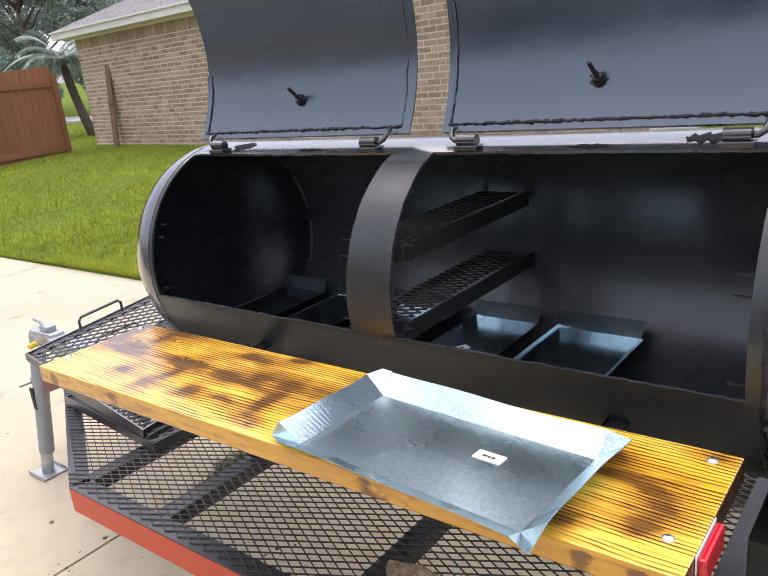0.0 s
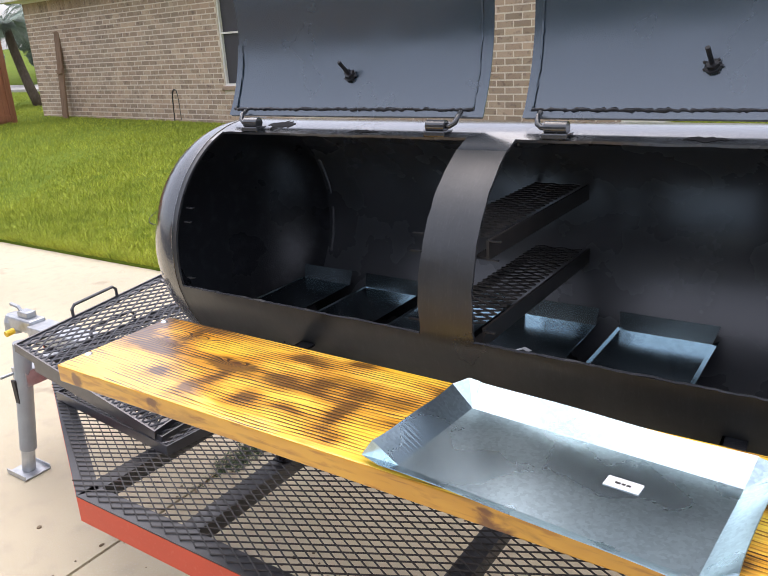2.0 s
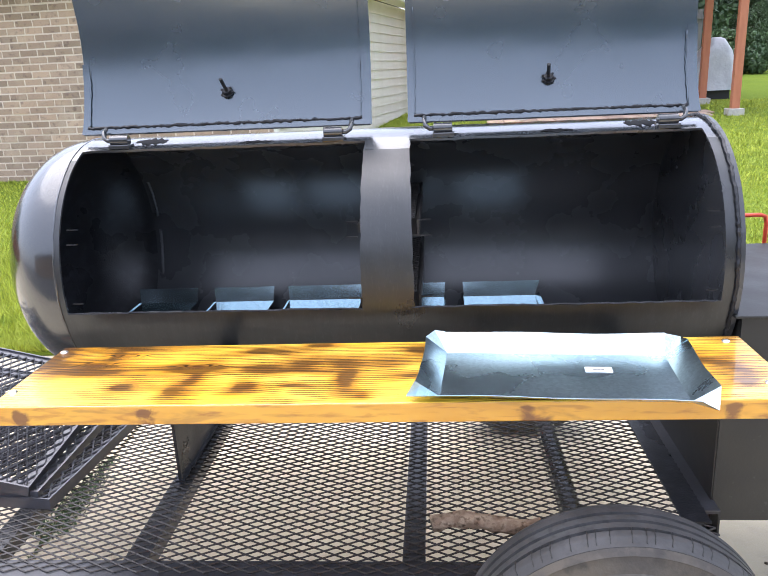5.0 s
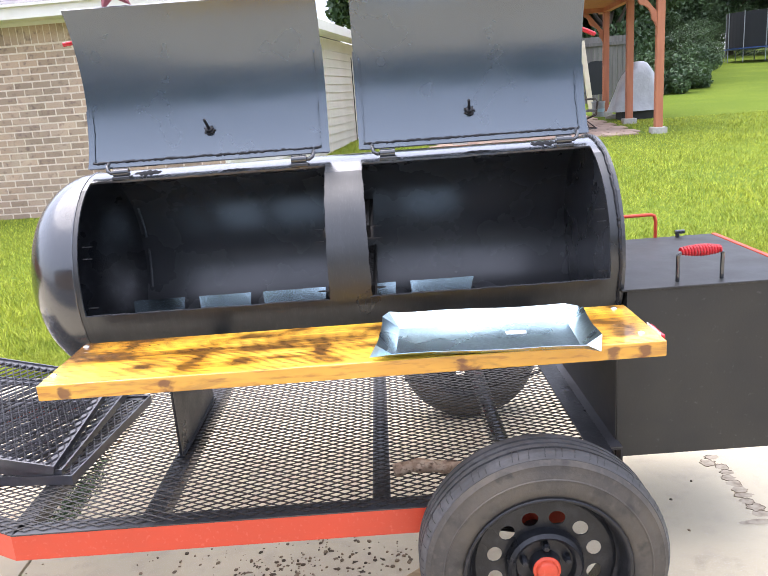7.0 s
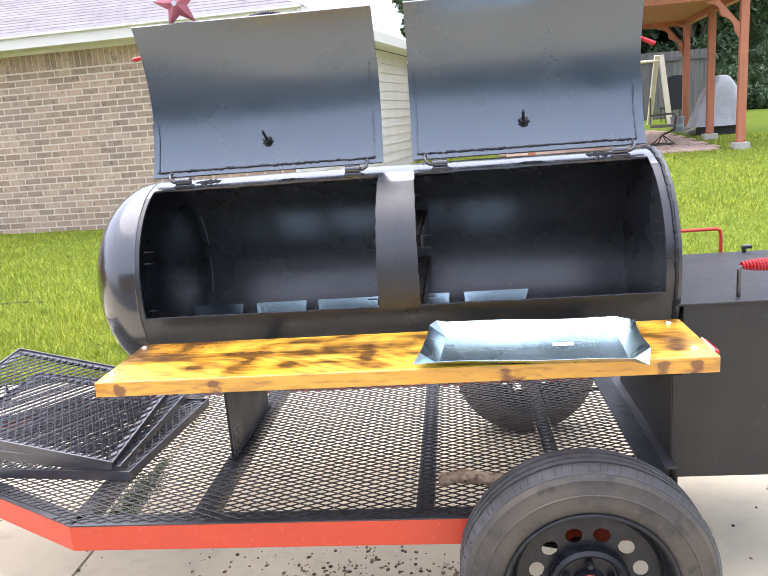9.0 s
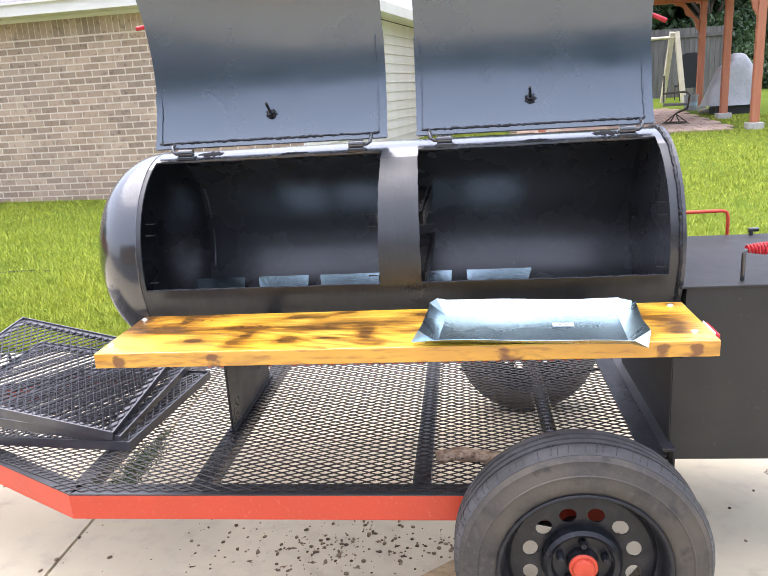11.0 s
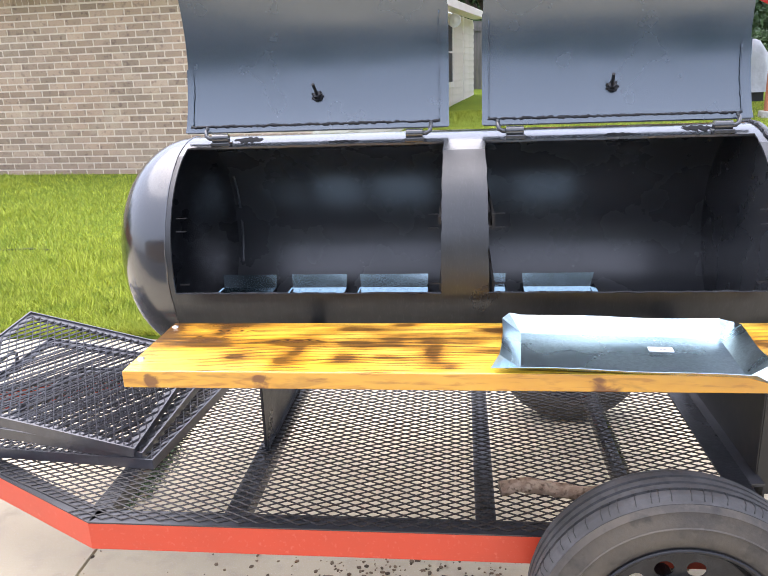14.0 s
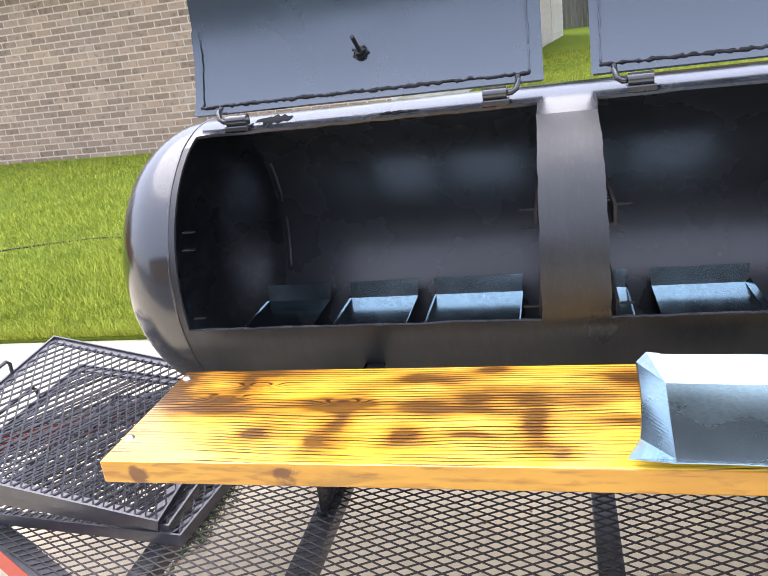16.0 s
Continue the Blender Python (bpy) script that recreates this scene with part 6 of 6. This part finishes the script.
def covered_grill(x, y):
    z = lawn_z(x, y)
    bm = bm_new()
    rings = []
    rng = random.Random(12)
    prof = [(0.54, 0.36, 0.20, -0.03), (0.50, 0.33, 0.38, -0.02), (0.46, 0.30, 0.62, 0.0), (0.41, 0.28, 0.86, 0.03), (0.34, 0.26, 1.02, 0.07), (0.24, 0.20, 1.16, 0.09), (0.17, 0.14, 1.27, 0.09), (0.08, 0.07, 1.31, 0.09)]
    for a, b, h, dx in prof:
        ring = []
        for k in range(36):
            t = 2 * math.pi * k / 36
            fold = 1 + 0.07 * math.sin(7 * t + h * 3) * (1.3 - h) + 0.04 * math.sin(3 * t - h * 5) + rng.uniform(-0.015, 0.015)
            c, s = math.cos(t), math.sin(t)
            ring.append(bm.verts.new((x + dx + a * fold * math.copysign(abs(c) ** 0.6, c), y + b * fold * math.copysign(abs(s) ** 0.6, s), z + h)))
        rings.append(ring)
    for a, b in zip(rings, rings[1:]):
        for k in range(36):
            bm.faces.new((a[k], a[(k + 1) % 36], b[(k + 1) % 36], b[k]))
    bm.faces.new(rings[-1])
    t = thing("covered_grill", (x, y, z), "grill under a loose silver-grey weather cover", "grill")
    part("cover", bm, COVER, t, smooth=True)
    bm = bm_new()
    box(bm, (x - 0.38, y - 0.22, z), (x + 0.38, y + 0.22, z + 0.30))
    part("cart", bm, INK, t, "dark cart base")


covered_grill(6.97, 16.05)


def chair(x, y, rot):
    z = lawn_z(x, y) + 0.05
    m = Matrix.Translation((x, y, z)) @ pose(0, 0, 0, 0, 0, rot)
    t = thing("patio_chair", (x, y, z), "dark bronze metal swivel patio chair", "chair")
    bm = bm_new()
    tube(bm, [m @ Vector((0.24 * math.cos(a), 0.24 * math.sin(a), 0.02)) for a in np.linspace(0, 2 * math.pi, 25)], 0.014, 6)
    for k in range(4):
        a = k * math.pi / 2 + 0.4
        tube(bm, [m @ Vector((0.24 * math.cos(a), 0.24 * math.sin(a), 0.02)), m @ Vector((0, 0, 0.2))], 0.012, 6)
    part("swivel_base", bm, BRONZE, t)
    bm = bm_new()
    box(bm, (-0.25, -0.24, 0.36), (0.25, 0.24, 0.40), m, bevel=0.01)
    part("seat", bm, GREY_WOOD, t)
    bm = bm_new()
    box(bm, (-0.24, 0.22, 0.42), (0.24, 0.25, 0.92), m, bevel=0.01)
    part("backrest", bm, GREY_WOOD, t)
    for s in (-1, 1):
        bm = bm_new()
        tube(bm, [m @ Vector(p) for p in ((s * 0.27, 0.24, 0.95), (s * 0.27, 0.24, 0.60), (s * 0.28, -0.2, 0.62), (s * 0.28, -0.25, 0.56), (s * 0.26, -0.22, 0.3), (0, 0, 0.2))], 0.015, 6)
        part("arm", bm, BRONZE, t)


chair(5.22, 13.98, 75)


def high_chair(x, y):
    """A dark rounded high-back chair turned away."""
    z = lawn_z(x, y)
    t = thing("garden_chair", (x, y, z), "dark fabric garden chair with a high rounded back", "chair")
    bm = bm_new()
    prism(bm, [(x + 0.30 * math.copysign(abs(math.cos(a)) ** 0.5, math.cos(a)), z + 0.85 + 0.48 * math.copysign(abs(math.sin(a)) ** 0.5, math.sin(a))) for a in np.linspace(0, 2 * math.pi, 32, endpoint=False)], 1, y - 0.03, y + 0.03)
    part("backrest", bm, NETTING, t)
    bm = bm_new()
    box(bm, (x - 0.29, y + 0.03, z + 0.40), (x + 0.29, y + 0.55, z + 0.46), bevel=0.015)
    part("seat", bm, NETTING, t)
    for dx in (-0.27, 0.27):
        for dy in (0.0, 0.5):
            bm = bm_new()
            tube(bm, [(x + dx, y + dy, z), (x + dx, y + dy, z + 0.42)], 0.014, 8)
            part("leg", bm, BRONZE, t)


high_chair(7.42, 20.7)


def swing_leg(x, y):
    z = lawn_z(x, y) + 0.04
    t = thing("swing_frame", (x, y, z), "cream wooden swing frame with a pale cross bar", "swing")
    for dx, dy in ((-0.24, 0.5), (0.12, -0.3)):
        bm = bm_new()
        tube(bm, [(x + dx, y + dy, z - 0.02), (x - 0.10 + dx * 0.3, y, z + 1.86)], 0.085, 4)
        part("leg", bm, CREAM_WOOD, t)
    bm = bm_new()
    tube(bm, [(x - 0.1, y, z + 1.72), (x - 1.7, y + 0.1, z + 1.72)], 0.04, 8)
    part("cross_bar", bm, CREAM_WOOD, t)


swing_leg(6.84, 19.9)
bm = bm_new()
bx, by = 6.36, 16.9
lathe(bm, [(0.0005, 0.01), (0.135, 0.01), (0.158, 0.34), (0.166, 0.34), (0.166, 0.37), (0.152, 0.37), (0.13, 0.03), (0.0005, 0.03)], Matrix.Translation((bx, by, lawn_z(bx, by) + 0.045)), 24)
bucket = tagged(part("bucket", bm, GREY_PAINT), "grey plastic bucket with a pale blue band on the patio", "bucket")
bm = bm_new()
lathe(bm, [(0.1475, 0.12), (0.1535, 0.20)], Matrix.Translation((bx, by, lawn_z(bx, by) + 0.045)), 24)
part("band", bm, BLUE_PAIL).parent = bucket


def stone(x, y):
    """A pale rounded stone half sunk in the grass."""
    bm = bm_new()
    bmesh.ops.create_icosphere(bm, subdivisions=3, radius=1.0)
    for v in bm.verts:
        k = 1 + 0.22 * noise.noise(v.co * 1.6)
        v.co = Vector((x + 0.16 * k * v.co.x, y + 0.10 * k * v.co.y, lawn_z(x, y) + 0.05 + 0.075 * k * v.co.z))
    tagged(part("stone", bm, BLOCK, smooth=True), "pale rounded stone beside the patio pier", "stone")


stone(6.56, 16.42)


def back_fence():
    t = thing("fence", (4, 22.5, lawn_z(4, 22.5)), "old silvered board fence behind the patio", "fence")
    me = None
    for k in range(62):
        x = -0.3 + 0.15 * k
        if me is None:
            bm = bm_new()
            box(bm, (-0.07, -0.01, 0), (0.07, 0.01, 2.03))
            me = mesh_from("picket", bm)
            me.materials.append(GREY_WOOD)
        ob = new("picket", me)
        ob.parent = t
        ob.matrix_parent_inverse = Matrix.Translation(t.location).inverted()
        ob.matrix_basis = Matrix.Translation((x, 22.5, lawn_z(x, 22.5)))
    bm = bm_new()
    box(bm, (-0.4, 22.44, lawn_z(0, 22.5) + 1.75), (9.0, 22.488, lawn_z(0, 22.5) + 1.85))
    part("rail", bm, GREY_WOOD, t)


back_fence()


def trampoline(x, y):
    z = lawn_z(x, y)
    t = thing("trampoline", (x, y, z), "round trampoline with dark safety net and blue pad", "trampoline")
    n = 10
    for k in range(n):
        a = 2 * math.pi * k / n
        bm = bm_new()
        tube(bm, [(x + 1.8 * math.cos(a), y + 1.8 * math.sin(a), z), (x + 1.8 * math.cos(a), y + 1.8 * math.sin(a), z + 2.7)], 0.025, 8)
        part("pole", bm, GREY_PAINT, t)
    bm = bm_new()
    lathe(bm, [(1.76, z + 0.80), (1.76, z + 2.65)], Matrix.Translation((x, y, 0)), 40)
    net = part("net", bm, NETTING, t)
    s = net.modifiers.new("cloth", "SOLIDIFY")
    s.thickness = 0.006
    bm = bm_new()
    lathe(bm, [(1.45, z + 0.71), (1.85, z + 0.71), (1.85, z + 0.77), (1.45, z + 0.77)], Matrix.Translation((x, y, 0)), 40, True)
    part("pad", bm, BLUE_PAD, t)
    bm = bm_new()
    lathe(bm, [(0.0005, z + 0.73), (1.45, z + 0.73)], Matrix.Translation((x, y, 0)), 40)
    part("mat", bm, INK, t)


trampoline(22.6, 41.1)


# ---- behind the camera: unseen, added to darken the barrel's and lids' reflections ----
def unseen_house(x0, x1, y0, y1, h, label):
    t = thing("house", ((x0 + x1) / 2, (y0 + y1) / 2, 0.0), label, "house")
    bm = bm_new()
    box(bm, (x0, y0, 0.0), (x1, y1, h))
    part("wall", bm, BRICK, t)
    ym = (y0 + y1) / 2
    bm = bm_new()
    prism(bm, [(y0 - 0.5, h + 0.02), (y1 + 0.5, h + 0.02), (y1 + 0.5, h + 0.15), (ym, h + 0.15 + 0.32 * (y1 - ym)), (y0 - 0.5, h + 0.15)], 0, x0 - 0.5, x1 + 0.5)
    part("roof", bm, SHINGLE, t)


unseen_house(-24, -8, -21, -13, 5.2, "added unseen two-storey brick house behind the camera")
for k, x in enumerate((-7, -3.5, 0.5, 4, 8, 11.5, 15, 19, 24, 30, -28, -33)):
    tree(kinds[k % 3], x, -18.0 - 2.5 * (k % 3), rng_t.uniform(0, 360), rng_t.uniform(0.72, 0.86), LEAF, "added unseen leafy dark green tree behind the camera", group="trees across the road")



def chock():
    """A sawn block of timber on the driveway beside the tyre."""
    m = Matrix.Translation((0.78, 0.16, 0.0)) @ Matrix(((0.77, 0.64, 0, 0), (0.64, -0.77, 0, 0), (0, 0, 1, 0), (0, 0, 0, 1)))
    bm = bm_new()
    box(bm, (-0.01, 0.0, 0.001), (0.21, 0.09, 0.09), m, bevel=0.004)
    bmesh.ops.recalc_face_normals(bm, faces=bm.faces)
    tagged(part("wheel_chock", bm, TIMBER), "short tan sawn timber block on the driveway by the tyre", "block")


chock()

# ---- debris on the driveway ----
def debris():
    rng = np.random.default_rng(17)
    bm = bm_new()
    spots = [(rng.uniform(-3.5, 2.8), rng.uniform(-0.5, 2.3)) for _ in range(70)]
    spots += [(0.55 + rng.normal() * 0.30, 0.43 + rng.normal() * 0.09) for _ in range(330)]
    spots += [(-0.44 + rng.normal() * 0.03, rng.uniform(0.0, 2.0)) for _ in range(60)]
    for x, y in spots:
        s = 0.0022 + 0.0075 * rng.random() ** 2.0
        made = bmesh.ops.create_icosphere(bm, subdivisions=1, radius=1.0)["verts"]
        bmesh.ops.transform(bm, matrix=Matrix.Translation((x, y, s * 0.3)) @ pose(0, 0, 0, 0, 0, rng.uniform(0, 180)) @ Matrix.Diagonal((s, s * rng.uniform(0.5, 1), s * 0.5, 1)), verts=made)
    for _ in range(26):
        x, y = 0.62 + rng.normal() * 0.30, 0.40 + rng.normal() * 0.10
        rim = [bm.verts.new((x + 0.013 * r * math.cos(a), y + 0.009 * r * math.sin(a), 0.0012)) for a, r in ((k * math.pi / 5, rng.uniform(0.25, 1.3)) for k in range(10))]
        top = bm.verts.new((x, y, 0.004))
        for k in range(10):
            bm.faces.new((rim[k], rim[(k + 1) % 10], top))
    tagged(part("leaf_litter", bm, DIRT), "small dark crumbs and bits of leaf on the driveway", "debris", kind="stuff")


debris()


def mud_trail():
    """A dried trickle beside the firebox: thin grey tide marks with a darker rim, and an ochre puddle at its end."""
    rng = np.random.default_rng(23)
    film, rim = bm_new(), bm_new()
    spots = [(2.078 + 0.012 * rng.normal(), q, rng.uniform(0.020, 0.036), rng.uniform(0.016, 0.03)) for q in np.linspace(0.94, 0.54, 11)]
    for x, y, a, b in spots + [(2.05, 0.495, 0.068, 0.019)]:
        t0 = rng.uniform(0, 6)
        ring = [(x + a * r * math.cos(t), y + b * r * math.sin(t)) for t, r in ((t0 + k * math.pi / 9, rng.uniform(0.7, 1.15)) for k in range(18))]
        film.faces.new([film.verts.new((u, v, 0.0008 + 0.0004 * rng.random())) for u, v in ring])
        if y > 0.5:
            tube(rim, [(u, v, 0.001) for u, v in ring[:rng.integers(9, 18)]], 0.0013, 5)
    trail = tagged(part("mud_trail", film, CRUST), "dried grey-brown trickle marks in a line on the driveway", "mud", kind="stuff")
    part("tide_mark", rim, DIRT).parent = trail


mud_trail()


def joint_weeds():
    """Moss and small weeds in the joint of the driveway."""
    rng = np.random.default_rng(5)
    n = 900
    y = np.concatenate([0.98 + 0.13 * rng.normal(size=n - 300), rng.uniform(0.75, 1.3, 300)])
    x = -0.44 + 0.022 * rng.normal(size=n) * np.where(abs(y - 0.98) < 0.2, 1.6, 0.5)
    h = (0.008 + 0.022 * rng.random(n))
    a, la = rng.random(n) * 6.28, rng.random(n) * 6.28
    w = 0.0025 + 0.002 * rng.random(n)
    v = np.zeros((n, 3, 3))
    v[:, 0] = np.stack([x - w * np.cos(a), y - w * np.sin(a), 0 * x], 1)
    v[:, 1] = np.stack([x + w * np.cos(a), y + w * np.sin(a), 0 * x], 1)
    v[:, 2] = np.stack([x + h * np.cos(la), y + h * np.sin(la), h], 1)
    me = bpy.data.meshes.new("weeds")
    me.from_pydata(v.reshape(-1, 3).tolist(), [], np.arange(3 * n).reshape(-1, 3).tolist())
    me.update()
    me.materials.append(LEAF)
    tagged(new("weeds", me), "low dark green weeds in the joint of the driveway", "weeds", kind="stuff")


joint_weeds()


# ---- bricks ----
def bricks():
    L, H, J = 0.2445, 0.088, 0.019
    rng = random.Random(21)
    x0, x1, z0, z1 = WIN
    def piece(w, h):
        bm = bm_new()
        box(bm, (0, -0.0035, 0), (w, 0.02, h))
        me = mesh_from("brick", bm)
        me.materials.append(BRICK)
        return me
    full, half, soldier = piece(L - J, H - J), piece(L / 2 - J, H - J), piece(0.078, 0.23)
    single, joined = [], []
    top_course = WALL_TOP - 0.25
    n = int(top_course / H) + 1
    for j in range(n):
        z = top_course - (j + 1) * H
        x = HX0 - (L / 2 if j % 2 else 0)
        while x < HX1 - 0.02:
            a, b = max(x, HX0), min(x + L, HX1)
            at_window = b > x0 - 0.012 and a < x1 + 0.012 and z + H > z0 - 0.05 and z < z1
            if at_window:
                for p, q in ((a, x0 - 0.012), (x1 + 0.012, b)):
                    if p < q - 0.03 and q <= b and p >= a:
                        joined.append((p, z, q - p, H - J))
            elif b - a > 0.06:
                w = b - a - J
                if -5.9 < a < -3.0 and b - a > L - 0.01 and 0.25 < z:
                    single.append((a, z))
                else:
                    joined.append((a, z, w, H - J))
            x += L
    x = HX0
    while x < HX1 - 0.09:
        if not (x0 - 0.1 < x < x1 + 0.02 and z1 > WALL_TOP - 0.25):
            joined.append((x, WALL_TOP - 0.245, 0.078, 0.23))
        x += 0.089
    single, rest = single[:300], single[300:]
    joined += [(a, z, L - J, H - J) for a, z in rest]
    for a, z in single:
        ob = new("brick", full)
        ob.parent = front_wall
        ob.matrix_basis = Matrix.Translation((a, HY, z)) @ pose(0, rng.uniform(-0.003, 0.002), 0, 0, rng.uniform(-0.15, 0.15), 0)
    v, f = [], []
    for a, z, w, h in joined:
        k = len(v)
        y = HY - 0.0035 + rng.uniform(-0.002, 0.002)
        for dy in (y, HY + 0.01):
            v += [(a, dy, z), (a + w, dy, z), (a + w, dy, z + h), (a, dy, z + h)]
        f += [(k, k + 1, k + 2, k + 3), (k, k + 4, k + 5, k + 1), (k + 1, k + 5, k + 6, k + 2), (k + 2, k + 6, k + 7, k + 3), (k + 3, k + 7, k + 4, k)]
    me = bpy.data.meshes.new("brickwork")
    me.from_pydata(v, [], f)
    me.update()
    me.materials.append(BRICK)
    ob = new("brickwork", me)
    ob.parent = front_wall
    tagged(ob, kind="stuff")


bricks()

# the house stands a few degrees askew to the driveway
PIVOT = Vector((-4.8, HY, 0))
TURN = pose(0, 0, 0, 0, 0, -5)
house.location = PIVOT + TURN @ (house.location - PIVOT)
house.rotation_euler = (0, 0, radians(-5))
